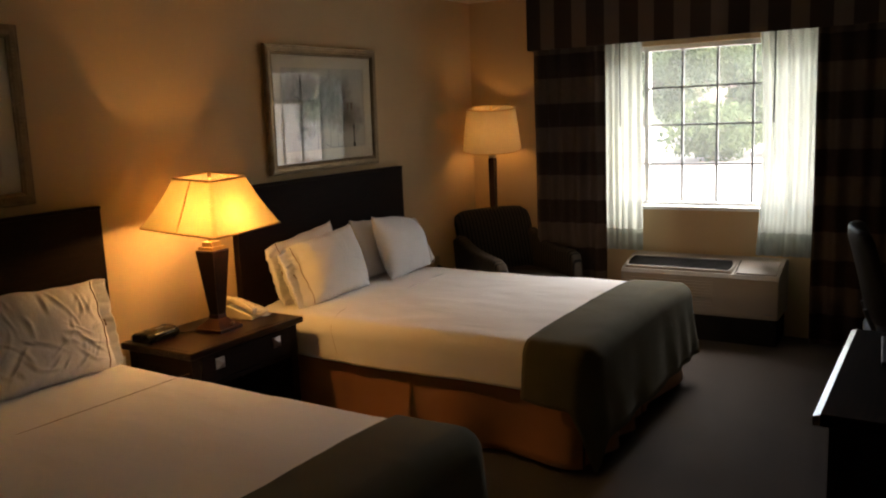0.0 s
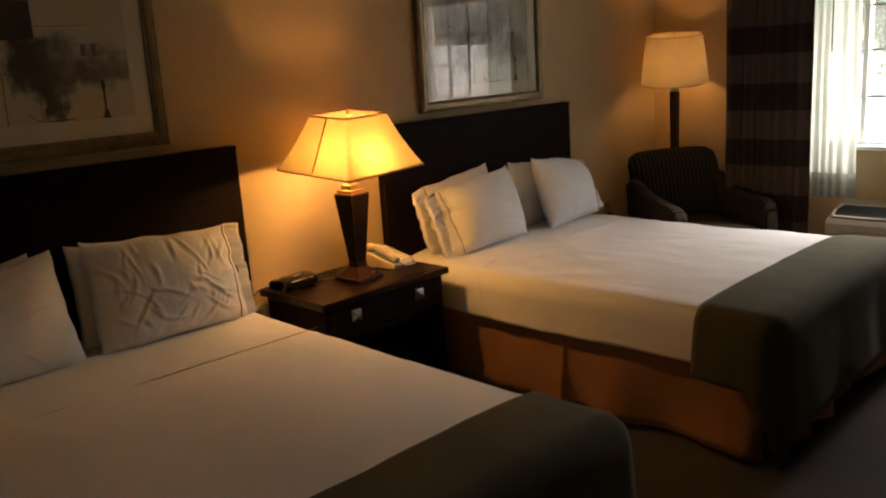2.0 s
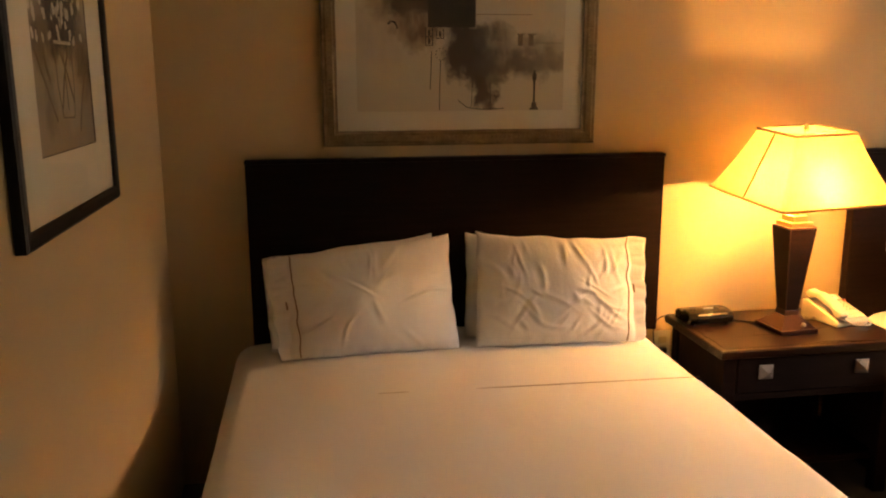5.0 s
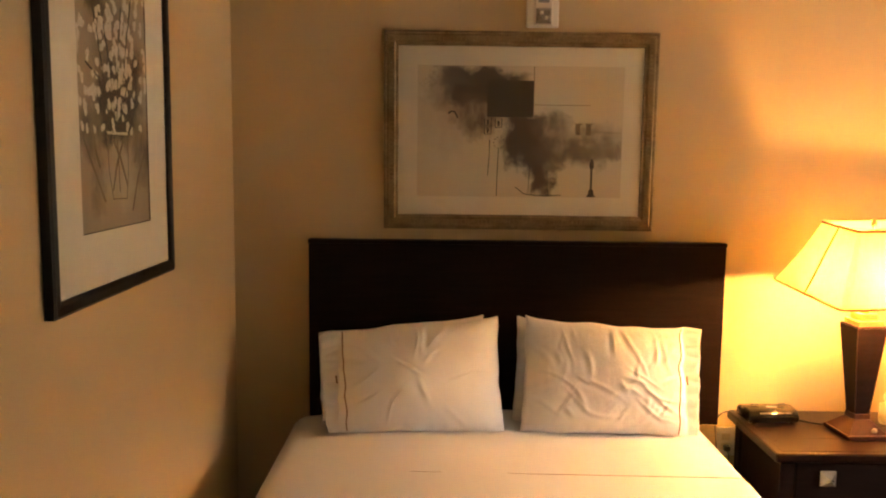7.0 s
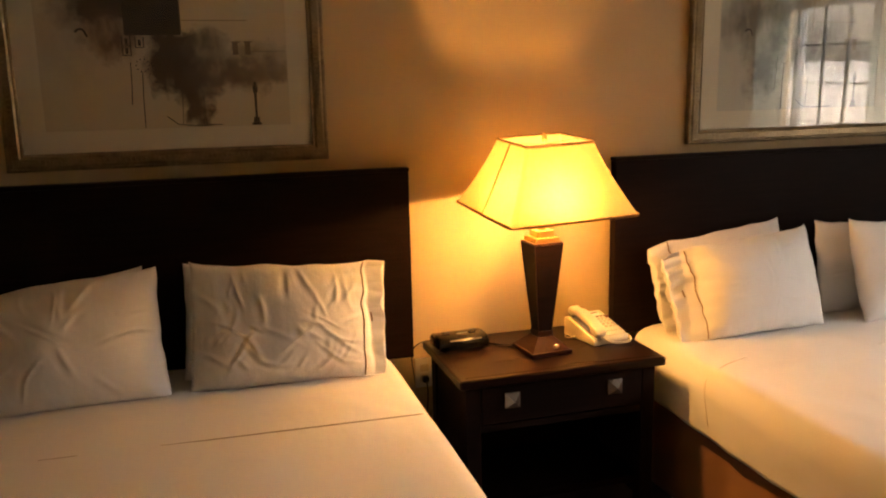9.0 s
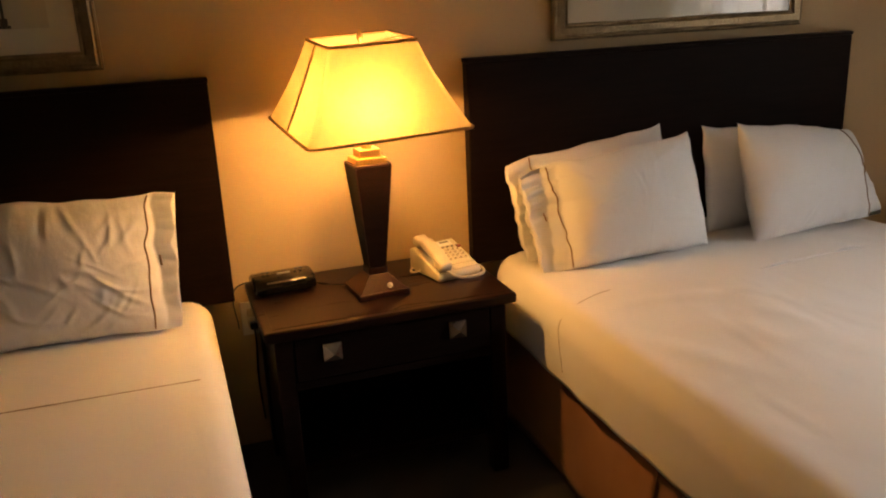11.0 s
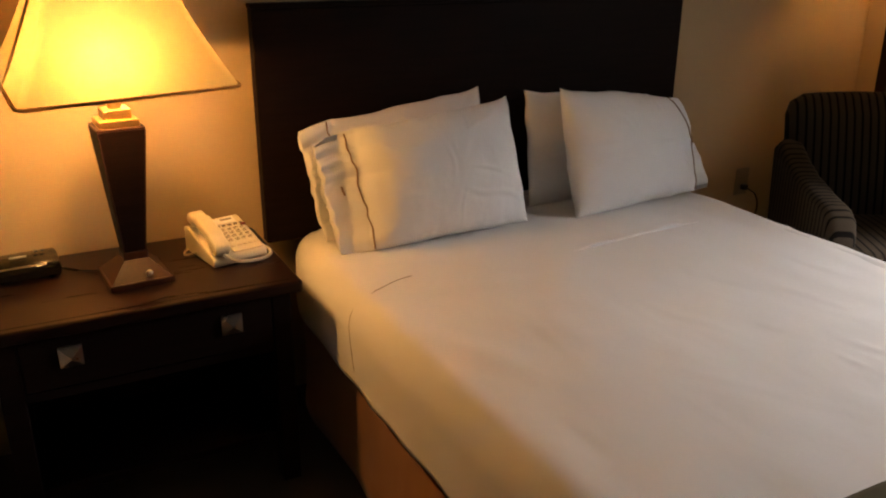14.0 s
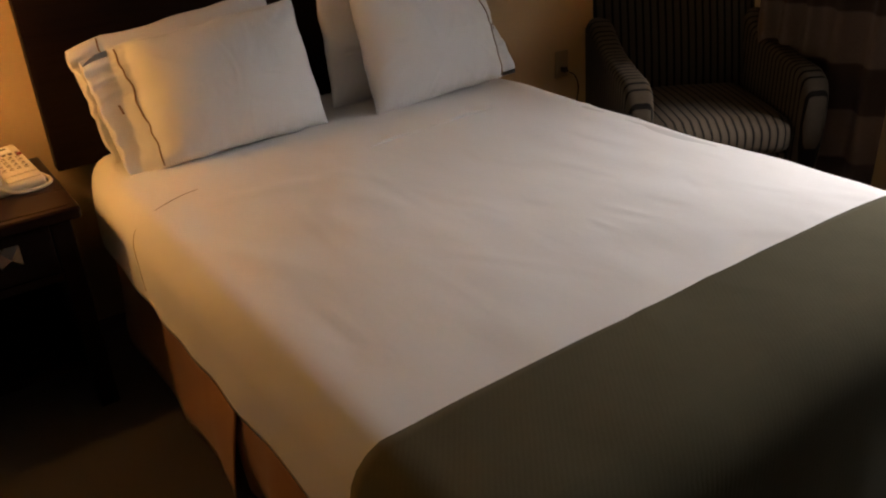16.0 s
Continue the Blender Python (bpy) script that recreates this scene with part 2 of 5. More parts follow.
BLACK_PLASTIC = material("black_plastic", (0.010, 0.010, 0.011), (0.018, 0.018, 0.019), 0.28, 0, 10, 300, 0.05)
GLOSS_BLACK = material("gloss_black_plastic", (0.006, 0.006, 0.006), (0.010, 0.010, 0.010), 0.16, 0, 10, 300, 0.02, 0.001, None, 0.03, 0.35)
GREY_PLASTIC = material("grey_plastic", (0.22, 0.22, 0.22), (0.30, 0.30, 0.30), 0.4, 0, 10, 300, 0.05)
IVORY = material("ivory_plastic", (0.54, 0.46, 0.31), (0.62, 0.54, 0.38), 0.4, 0, 6, 250, 0.05)
IVORY_DARK = material("key_print", (0.12, 0.09, 0.06), (0.20, 0.15, 0.10), 0.5)
RED_KEY = material("red_lamp_lens", (0.20, 0.03, 0.02), (0.28, 0.05, 0.03), 0.3)
GILT = material("bronze_silver_moulding", (0.145, 0.098, 0.052), (0.31, 0.228, 0.13), 0.40, 0.75, 18, 140, 0.35, 0.002)
GILT_DARK = material("dark_bronze_moulding", (0.07, 0.05, 0.032), (0.16, 0.12, 0.08), 0.45, 0.5, 18, 140, 0.3, 0.002)
BLACK_FRAME = material("black_lacquer", (0.010, 0.007, 0.006), (0.018, 0.013, 0.011), 0.5, 0, 20, 200, 0.05, 0.001, None, 0.05, 0.2)
MAT = material("mat_board", (0.64, 0.56, 0.44), (0.70, 0.62, 0.50), 0.9, 0, 20, 300, 0.1)
PANE = pane_material("picture_glass")
MATTE_PANE = pane_material("low_glare_glass", 0.0, 0.022, 0.35)
# milky share in the glass stands in for glare over the view outside
WINDOW_PANE = pane_material("window_glass", 0.04)
INK = material("dark_ink", (0.018, 0.012, 0.010), (0.05, 0.035, 0.028), 0.8, 0, 14, 160, 0.05)
INK_SOFT = material("brown_ink", (0.11, 0.075, 0.05), (0.20, 0.145, 0.10), 0.8, 0, 14, 160, 0.05)
PETAL = material("pale_petals", (0.44, 0.36, 0.27), (0.66, 0.57, 0.45), 0.8, 0, 60, 300, 0.05)
SEPIA = print_material("sepia_print", (0.34, 0.255, 0.18), [
    (0.0, 0.10, 0.19, 0.17, 0.55, (0.12, 0.08, 0.055)), (0.02, -0.03, 0.17, 0.11, 1.1, (0.045, 0.028, 0.02)),
    (-0.09, 0.20, 0.05, 0.06, 0.9, (0.05, 0.032, 0.022)), (0.13, 0.06, 0.06, 0.08, 0.8, (0.06, 0.038, 0.026)),
    (-0.16, -0.10, 0.08, 0.09, 0.7, (0.10, 0.065, 0.045)), (0.16, -0.14, 0.07, 0.10, 0.6, (0.12, 0.08, 0.055)),
    (-0.11, -0.22, 0.06, 0.08, 0.45, (0.13, 0.09, 0.065)), (0.02, -0.20, 0.09, 0.10, 0.35, (0.50, 0.40, 0.30))])
ART = print_material("ink_wash_print", (0.60, 0.50, 0.37), [
    (-0.16, 0.205, 0.20, 0.07, 1.1, (0.055, 0.045, 0.038)), (-0.25, 0.16, 0.12, 0.10, 0.5, (0.16, 0.12, 0.09)),
    (-0.17, 0.14, 0.11, 0.06, 1.2, (0.06, 0.042, 0.033)), (-0.17, 0.06, 0.12, 0.09, 0.7, (0.15, 0.09, 0.06)), (0.02, 0.00, 0.10, 0.11, 1.1, (0.055, 0.033, 0.025)),
    (0.07, -0.09, 0.11, 0.10, 1.0, (0.06, 0.036, 0.027)), (0.08, -0.19, 0.05, 0.08, 0.9, (0.09, 0.052, 0.037)),
    (0.13, 0.03, 0.11, 0.07, 0.6, (0.15, 0.115, 0.085)), (0.22, -0.07, 0.20, 0.075, 0.75, (0.14, 0.10, 0.075)),
    (0.31, -0.04, 0.10, 0.08, 0.55, (0.20, 0.15, 0.11)), (-0.30, 0.03, 0.10, 0.14, 0.25, (0.36, 0.25, 0.17))])
ART_GREY = print_material("grey_wash_print", (0.54, 0.50, 0.43), [
    (-0.20, 0.10, 0.22, 0.16, 0.7, (0.14, 0.12, 0.10)), (0.05, 0.05, 0.25, 0.18, 0.7, (0.10, 0.085, 0.07)),
    (-0.18, -0.08, 0.10, 0.14, 0.9, (0.07, 0.05, 0.04)), (0.22, -0.06, 0.18, 0.12, 0.6, (0.16, 0.13, 0.10))])
CHAIR_DARK, CHAIR_LIGHT = (0.004, 0.003, 0.0026), (0.040, 0.031, 0.022)
CHAIR_X = striped("striped_chair_cloth", "X", 0.030, 0.28, CHAIR_DARK, CHAIR_LIGHT, 0, 0.004)
CHAIR_Y = striped("striped_arm_cloth", "Y", 0.030, 0.28, CHAIR_DARK, CHAIR_LIGHT, 0, 0.004)
DRAPE = striped("banded_drape_cloth", "Z", 0.35, 0.48, (0.036, 0.024, 0.020), (0.094, 0.068, 0.053), 0.76)
VALANCE = striped("banded_valance_cloth", "Y", 0.24, 0.55, (0.040, 0.027, 0.022), (0.118, 0.086, 0.066))
SHEER = sheer_material("white_sheer_voile")
UPVC = material("white_window_paint", (0.70, 0.71, 0.70), (0.78, 0.79, 0.78), 0.4, 0, 8, 200, 0.05)
MUNTIN = material("grey_muntin_paint", (0.22, 0.24, 0.24), (0.30, 0.32, 0.32), 0.5)
AC_BODY = material("cream_enamel", (0.31, 0.28, 0.225), (0.37, 0.335, 0.275), 0.55, 0, 4, 250, 0.08)
AC_DARK = material("dark_vent", (0.012, 0.012, 0.011), (0.024, 0.023, 0.022), 0.9, 0, 6, 120, 0.15, 0.002, None, 0.05, 0.05)
LEATHER = material("black_leather", (0.008, 0.007, 0.007), (0.016, 0.014, 0.014), 0.42, 0, 14, 240, 0.25, 0.002, None, 0.06, 0.25)
DESK_WOOD = material("desk_top_wood", (0.008, 0.004, 0.003), (0.018, 0.009, 0.006), 0.75, 0, 5, 60, 0.05, 0.001, (1, 14, 14), 0.06, 0.02)
# dark wood edge made pale metal: the window's glint put into its colour
EDGE_GLINT = material("edge_glint", (0.38, 0.375, 0.37), (0.46, 0.455, 0.45), 0.25, 0.9, 8, 90, 0.03, 0.001, None, 0.04, 0.9)
ALMOND = material("almond_plate", (0.26, 0.20, 0.12), (0.31, 0.24, 0.15), 0.5)
PLATE = material("white_plate", (0.68, 0.64, 0.56), (0.76, 0.72, 0.64), 0.4)
VENT_SLAT = material("charcoal_slat", (0.03, 0.029, 0.027), (0.055, 0.053, 0.05), 0.8, 0, 6, 120, 0.1, 0.002, None, 0.05, 0.1)
STEEL = material("dark_steel", (0.03, 0.03, 0.03), (0.06, 0.06, 0.06), 0.4, 0.8)
ASPHALT = material("pale_concrete_lot", (0.27, 0.27, 0.25), (0.36, 0.36, 0.34), 0.9, 0, 0.2, 12, 0.2)
LEAF_A = shade_material("leaf_green", (0.12, 0.165, 0.09), 0.5)
HILL = material("hazy_wood_green", (0.075, 0.105, 0.07), (0.125, 0.155, 0.105), 0.9, 0, 0.15, 1.5, 0.0)
LEAF_B = shade_material("leaf_dark_green", (0.10, 0.14, 0.085), 0.5)
BARK = material("bark", (0.05, 0.038, 0.028), (0.11, 0.085, 0.065), 0.9, 0, 4, 40, 0.5, 0.02)
SIDING = material("pale_siding", (0.62, 0.64, 0.66), (0.72, 0.74, 0.76), 0.7, 0, 0.5, 8, 0.1)
SHINGLE = material("rose_grey_roof", (0.30, 0.25, 0.24), (0.40, 0.34, 0.33), 0.9, 0, 0.8, 10, 0.2)
DARK_GLASS = material("far_window_glass", (0.05, 0.06, 0.07), (0.09, 0.10, 0.11), 0.15)

# ---- mesh helpers ----


def link(name, bm, mat, smooth=False):
    me = bpy.data.meshes.new(name)
    bmesh.ops.recalc_face_normals(bm, faces=bm.faces)
    bm.to_mesh(me)
    bm.free()
    me.materials.append(mat)
    if smooth:
        me.polygons.foreach_set("use_smooth", [True] * len(me.polygons))
    return new(name, me)


def part(name, bm, mat, parent, label="", smooth=False):
    """One mesh under a thing or under a part."""
    ob = link(name, bm, mat, smooth)
    ob.parent = parent
    if label:
        ob["label"] = label
    return ob


def thing(name, label, category, m=None, group=""):
    ob = new(name)
    ob.empty_display_size = 0.1
    if m is not None:
        ob.matrix_world = m
    return tagged(ob, label, category, group)


def box(x0, x1, y0, y1, z0, z1, bevel=0.0, seg=2, bm=None):
    own = bm or bmesh.new()
    made = bmesh.ops.create_cube(own, size=1, matrix=Matrix.LocRotScale(((x0 + x1) / 2, (y0 + y1) / 2, (z0 + z1) / 2), None, (x1 - x0, y1 - y0, z1 - z0)))
    if bevel:
        edges = list({e for v in made["verts"] for e in v.link_edges})
        bmesh.ops.bevel(own, geom=edges, offset=bevel, segments=seg, profile=0.5, affect="EDGES")
    return own


def tube(p, q, r0, r1=None, sides=16, bm=None, caps=True):
    own = bm or bmesh.new()
    p, q = Vector(p), Vector(q)
    way = q - p
    m = Matrix.Translation((p + q) / 2) @ way.to_track_quat("Z", "Y").to_matrix().to_4x4()
    bmesh.ops.create_cone(own, cap_ends=caps, segments=sides, radius1=r0, radius2=r0 if r1 is None else r1, depth=way.length, matrix=m)
    return own


def lathe(profile, sides=32, bm=None, centre=(0, 0)):
    """A turned shape from (radius, height) pairs."""
    own = bm or bmesh.new()
    rings = []
    for r, z in profile:
        rings.append([own.verts.new((centre[0] + r * math.cos(2 * math.pi * i / sides), centre[1] + r * math.sin(2 * math.pi * i / sides), z)) for i in range(sides)])
    for a, b in zip(rings, rings[1:]):
        for i in range(sides):
            own.faces.new((a[i], a[(i + 1) % sides], b[(i + 1) % sides], b[i]))
    return own


def cap_lathe(profile, sides=32, centre=(0, 0)):
    own = lathe(profile, sides, None, centre)
    own.verts.ensure_lookup_table()
    n = len(own.verts)
    own.faces.new([own.verts[i] for i in range(sides)])
    own.faces.new([own.verts[n - sides + i] for i in range(sides)])
    return own


def prism(outline, axis, a, b, bevel=0.0, seg=2):
    """An outline of (u, v) pairs pushed along an axis from a to b. x: (y, z); y: (x, z); z: (x, y)."""
    own = bmesh.new()

    def at(u, v, w):
        return {"x": (w, u, v), "y": (u, w, v), "z": (u, v, w)}[axis]

    lo = [own.verts.new(at(u, v, a)) for u, v in outline]
    hi = [own.verts.new(at(u, v, b)) for u, v in outline]
    own.faces.new(lo)
    own.faces.new(hi[::-1])
    for i in range(len(outline)):
        j = (i + 1) % len(outline)
        own.faces.new((lo[i], hi[i], hi[j], lo[j]))
    if bevel:
        bmesh.ops.recalc_face_normals(own, faces=own.faces)
        rim = [e for e in own.edges if (e.verts[0] in lo) == (e.verts[1] in lo)]
        bmesh.ops.bevel(own, geom=rim, offset=bevel, segments=seg, profile=0.5, affect="EDGES")
    return own


def frustum(cx, cy, z0, z1, a0, b0, a1, b1, bm=None):
    """Four-sided taper: half widths a, b at the foot and at the head."""
    own = bm or bmesh.new()
    v = [own.verts.new((cx + sx * a, cy + sy * b, z)) for z, a, b in ((z0, a0, b0), (z1, a1, b1)) for sx, sy in ((-1, -1), (1, -1), (1, 1), (-1, 1))]
    own.faces.new(v[:4][::-1])
    own.faces.new(v[4:])
    for i in range(4):
        j = (i + 1) % 4
        own.faces.new((v[i], v[j], v[4 + j], v[4 + i]))
    return own


def cable(name, points, r, mat, parent=None, label=""):
    """A round cord along smoothed points."""
    cu = bpy.data.curves.new(name, "CURVE")
    cu.dimensions, cu.bevel_depth, cu.bevel_resolution, cu.resolution_u = "3D", r, 2, 6
    sp = cu.splines.new("BEZIER")
    sp.bezier_points.add(len(points) - 1)
    for bp, p in zip(sp.bezier_points, points):
        bp.co, bp.handle_left_type, bp.handle_right_type = p, "AUTO", "AUTO"
    tmp = bpy.data.objects.new(name + "_curve", cu)
    me = bpy.data.meshes.new_from_object(tmp)
    bpy.data.objects.remove(tmp)
    me.materials.clear()
    me.materials.append(mat)
    me.name = name
    ob = new(name, me)
    if parent:
        ob.parent = parent
    if label:
        ob["label"] = label
    return ob


def pane_box(x0, x1, y0, y1, z0, z1, inner):
    """A sheet of glass with its room side and rims; inner: the axis and side that face the room."""
    bm = box(x0, x1, y0, y1, z0, z1)
    axis, side = inner
    bm.normal_update()
    bmesh.ops.delete(bm, geom=[f for f in bm.faces if f.normal["xyz".index(axis)] * side < -0.9], context="FACES_ONLY")
    return bm


def structure(name, bm, mat, label=""):
    return tagged(link(name, bm, mat), label, "", "", "structure")


# ---- the room ----
WX, EX, SY, CZ = -0.292, 5.10, -3.80, 2.44
WIN = (-2.630, -1.190, 0.876, 2.006)

structure("floor", box(-2.8, EX + 0.2, SY - 0.15, 0.15, -0.12, 0.0), CARPET, "dark brown cut-pile carpet")
structure("ceiling", box(-2.8, EX + 0.2, SY - 0.15, 0.15, CZ, CZ + 0.12), CEILING, "off-white textured ceiling")
structure("wall_north", box(WX - 0.12, EX + 0.2, 0.0, 0.15, 0.0, CZ), WALL, "tan painted wall behind the beds")
structure("wall_west", box(WX - 0.12, WX, -2.45, 0.0, 0.0, CZ, 0.006), WALL, "tan painted side wall")
structure("wall_bath", box(-2.8, WX - 0.12, -2.45, -2.33, 0.0, CZ), WALL, "tan painted wall of the entry passage")
structure("wall_entry", box(-2.95, -2.8, SY - 0.15, -2.33, 0.0, CZ), WALL, "tan painted wall at the end of the passage")
structure("wall_south", box(-2.8, EX + 0.2, SY - 0.15, SY, 0.0, CZ), WALL, "tan painted wall behind the dresser")
wall_east = tagged(new("wall_east"), "tan painted window wall", "", "", "structure")
for y0, y1, z0, z1 in ((SY, WIN[0], 0, CZ), (WIN[1], 0, 0, CZ), (WIN[0], WIN[1], 0, WIN[2]), (WIN[0], WIN[1], WIN[3], CZ)):
    part("wall_panel", box(EX, EX + 0.18, y0, y1, z0, z1), WALL, wall_east)

# window: frame, grid of bars, pane, sill
window_1 = tagged(new("window_1"), "white-framed window with a grid of dark glazing bars", "window", "", "structure")
fx0, fx1 = EX + 0.04, EX + 0.11
for y0, y1, z0, z1 in ((WIN[0], WIN[0] + 0.035, WIN[2], WIN[3]), (WIN[1] - 0.03, WIN[1], WIN[2], WIN[3]),
                       (WIN[0] + 0.035, WIN[1] - 0.03, WIN[3] - 0.035, WIN[3]), (WIN[0] + 0.035, WIN[1] - 0.03, WIN[2], WIN[2] + 0.03)):
    part("window_frame", box(fx0, fx1, y0, y1, z0, z1, 0.004), UPVC, window_1)
ys = [-1.672, -1.912, -2.150]
for y in (-1.420, -2.402):
    part("mullion", box(fx0, fx1, y - 0.016, y + 0.016, WIN[2] + 0.03, WIN[3] - 0.035, 0.003), UPVC, window_1)
zs = [1.173, 1.450, 1.712]
for y in ys:
    part("muntin", box(fx0 + 0.015, fx0 + 0.035, y - 0.007, y + 0.007, WIN[2] + 0.03, WIN[3] - 0.035), MUNTIN, window_1)
for z in zs:
    part("muntin", box(fx0 + 0.012, fx0 + 0.038, WIN[0] + 0.035, WIN[1] - 0.03, z - 0.007, z + 0.007), MUNTIN, window_1)
pane = part("pane", pane_box(fx0 + 0.045, fx0 + 0.050, WIN[0] + 0.03, WIN[1] - 0.025, WIN[2] + 0.02, WIN[3] - 0.03, ("x", -1)), WINDOW_PANE, window_1)
pane.visible_shadow = False
part("window_sill", box(EX - 0.045, fx0, WIN[0] - 0.03, WIN[1] + 0.03, WIN[2] - 0.022, WIN[2] + 0.004, 0.005), UPVC, window_1)

# ---- beds ----


def bed_outline(x0, x1, y_head, y_foot, corner, step=0.02):
    """Points and outward normals down one side, round the foot and back up the other."""
    pts = []
    n = max(2, int((y_head - y_foot - corner) / step))
    for i in range(n):
        pts.append((x0, y_head + (y_foot + corner - y_head) * i / n, -1.0, 0.0))
    for i in range(9):
        a = math.pi + math.pi / 2 * i / 8
        pts.append((x0 + corner + corner * math.cos(a), y_foot + corner + corner * math.sin(a), math.cos(a), math.sin(a)))
    n2 = int((x1 - x0 - 2 * corner) / step)
    for i in range(1, n2):
        pts.append((x0 + corner + (x1 - x0 - 2 * corner) * i / n2, y_foot, 0.0, -1.0))
    left = pts[: n + 9]
    return pts + [(x0 + x1 - x, y, -nx, ny) for x, y, nx, ny in reversed(left)]


creased = random.Random(5)
CREASES = [(3.34, -1.44, 1.9, 0.05, 0.006), (3.39, -1.71, 0.3, 0.05, 0.006), (2.61, -1.40, 1.6, 0.10, 0.006), (3.59, -1.43, 1.1, 0.05, 0.005)]
# pulls in the cloth towards the window side and along the blanket
for n_ in range(26):
    CREASES.append((creased.uniform(3.2, 3.95), creased.uniform(-1.75, -0.75), creased.uniform(0.9, 2.1), creased.uniform(0.03, 0.09), creased.uniform(0.002, 0.005)))
for n_ in range(10):
    CREASES.append((creased.uniform(2.5, 3.2), creased.uniform(-1.7, -0.8), creased.uniform(1.2, 2.2), creased.uniform(0.08, 0.22), creased.uniform(0.002, 0.004)))


def draped(x0, x1, y_head, y_foot, top, radius, hang, seed, corner=0.10, fold=0.012, wrinkle=0.006, rise=0.0, head_line=None, spread=0.012, tuck=None):
    """Cloth laid over a bed: a soft top, rounded edges, and sides that hang in folds. hang(x, y, nx, ny): how low it ends."""
    bm = bmesh.new()
    xc, hw = (x0 + x1) / 2, (x1 - x0) / 2
    rows = []
    run = 0.0
    pts = bed_outline(x0, x1, y_head, y_foot, corner)
    prev = pts[0]

    def height(x, y):
        e = min(1.0, abs(x - xc) / hw)
        soft = noise.noise((x * 2.2 + seed, y * 2.2, 0.3)) * wrinkle * 1.4
        fine = noise.noise((x * 9 + seed, y * 5.5, 1.3)) * wrinkle * 0.5
        ridge = max(0.0, 0.16 - abs(noise.noise((x * 3.1 + y * 1.2 + seed, y * 2.4 - x * 0.8, 4.0)))) * wrinkle * 6.0 * max(0.0, noise.noise((x * 1.3, y * 1.3, seed)) + 0.2)
        if tuck:
            for kx, ky, turn, long, tall in CREASES:
                dx, dy = x - kx, y - ky
                p, q = dx * math.cos(turn) + dy * math.sin(turn), dy * math.cos(turn) - dx * math.sin(turn)
                if abs(p) < long * 2 and abs(q) < 0.06:
                    tall *= 0.3
                    ridge += tall * math.exp(-(p / long) ** 2 - (q / 0.011) ** 2) - tall * 0.6 * math.exp(-(p / long) ** 2 - ((q - 0.024) / 0.015) ** 2)
        droop = 0.054 if x > xc and x0 > 2 else 0.034
        return top + rise - droop * e ** 3 + soft + fine + ridge

    for x, y, nx, ny in pts:
        run += math.hypot(x - prev[0], y - prev[1])
        prev = (x, y)
        sx, sy = xc, max(y, min(y_foot + 0.72, y_head))
        qx, qy = x - nx * radius, y - ny * radius
        row = []
        lean = head_line(x) if head_line else 0.0
        for k in range(55):
            f = k / 54
            px, py = sx + (qx - sx) * f, sy + (qy - sy) * f
            if head_line:
                py += head_line(px) * max(0.0, 1 - (y_head - py) / 0.25)
            row.append((px, py, height(px, py)))
        ze = row[-1][2] - radius
        shift = lean * max(0.0, 1 - (y_head - y) / 0.25)
        for k in range(1, 6):
            a = math.pi / 2 * k / 5
            row.append((qx + nx * radius * math.sin(a), qy + shift + ny * radius * math.sin(a), ze + radius * math.cos(a)))
        low = hang(x, y, nx, ny)
        for k in range(1, 11):
            f = k / 10
            wave = math.sin(run * 21 + 2.5 * math.sin(run * 4.1 + seed)) * fold * f + noise.noise((run * 6, seed, f * 2)) * fold * 1.3 * f ** 0.6
            out = wave + spread * f
            row.append((x + nx * out, y + shift + ny * out, ze + (low - ze) * f))
        rows.append([bm.verts.new(p) for p in row])
    for a, b in zip(rows, rows[1:]):
        for k in range(len(a) - 1):
            if (a[k].co - b[k].co).length < 1e-6:
                bm.faces.new((a[k], a[k + 1], b[k + 1])) if (a[k + 1].co - b[k + 1].co).length > 1e-6 else None
            else:
                bm.faces.new((a[k], a[k + 1], b[k + 1], b[k]))
    bmesh.ops.remove_doubles(bm, verts=bm.verts, dist=1e-5)
    if tuck:
        for v in bm.verts:
            k = max(0.0, 1 - (y_head - v.co.y) / 0.30)
            v.co.x -= (v.co.x - xc) / hw * 0.045 * k * k
    return bm


def skirt_panel(p, q, normal, z0, z1, seed, flare=0.04, wave=0.02, lifted=False):
    """One gathered panel of a bed skirt, hanging between two corners."""
    bm = bmesh.new()
    p, q, n = Vector(p), Vector(q), Vector(normal)
    length = (q - p).length
    nu, nv = max(8, int(length / 0.02)), 10
    rows = []
    for i in range(nu + 1):
        u = i / nu
        run = u * length
        row = []
        edge = min(u, 1 - u) * length
        for k in range(nv + 1):
            f = k / nv
            out = 0.006 + flare * f * (0.55 + 0.75 * noise.noise((run * 4.0 + seed, f, 0))) + wave * f * math.sin(run * 17 + 3 * math.sin(run * 3 + seed))
            if u > 0.5 and lifted:
                out += 0.035 * f * f * max(0.0, 1 - edge / 0.16)
            else:
                out -= 0.03 * f * max(0.0, 1 - edge / 0.05)
            at = p + (q - p) * u + n * out
            row.append(bm.verts.new((at.x, at.y, z0 + (z1 - z0) * f + 0.006 * noise.noise((run * 5, seed, 2)) * f)))
        rows.append(row)
    for a, b in zip(rows, rows[1:]):
        for k in range(nv):
            bm.faces.new((a[k], a[k + 1], b[k + 1], b[k]))
    return bm


def solid(ob, thickness):
    md = ob.modifiers.new("thickness", "SOLIDIFY")
    md.thickness, md.offset = thickness, 1.0
    return ob


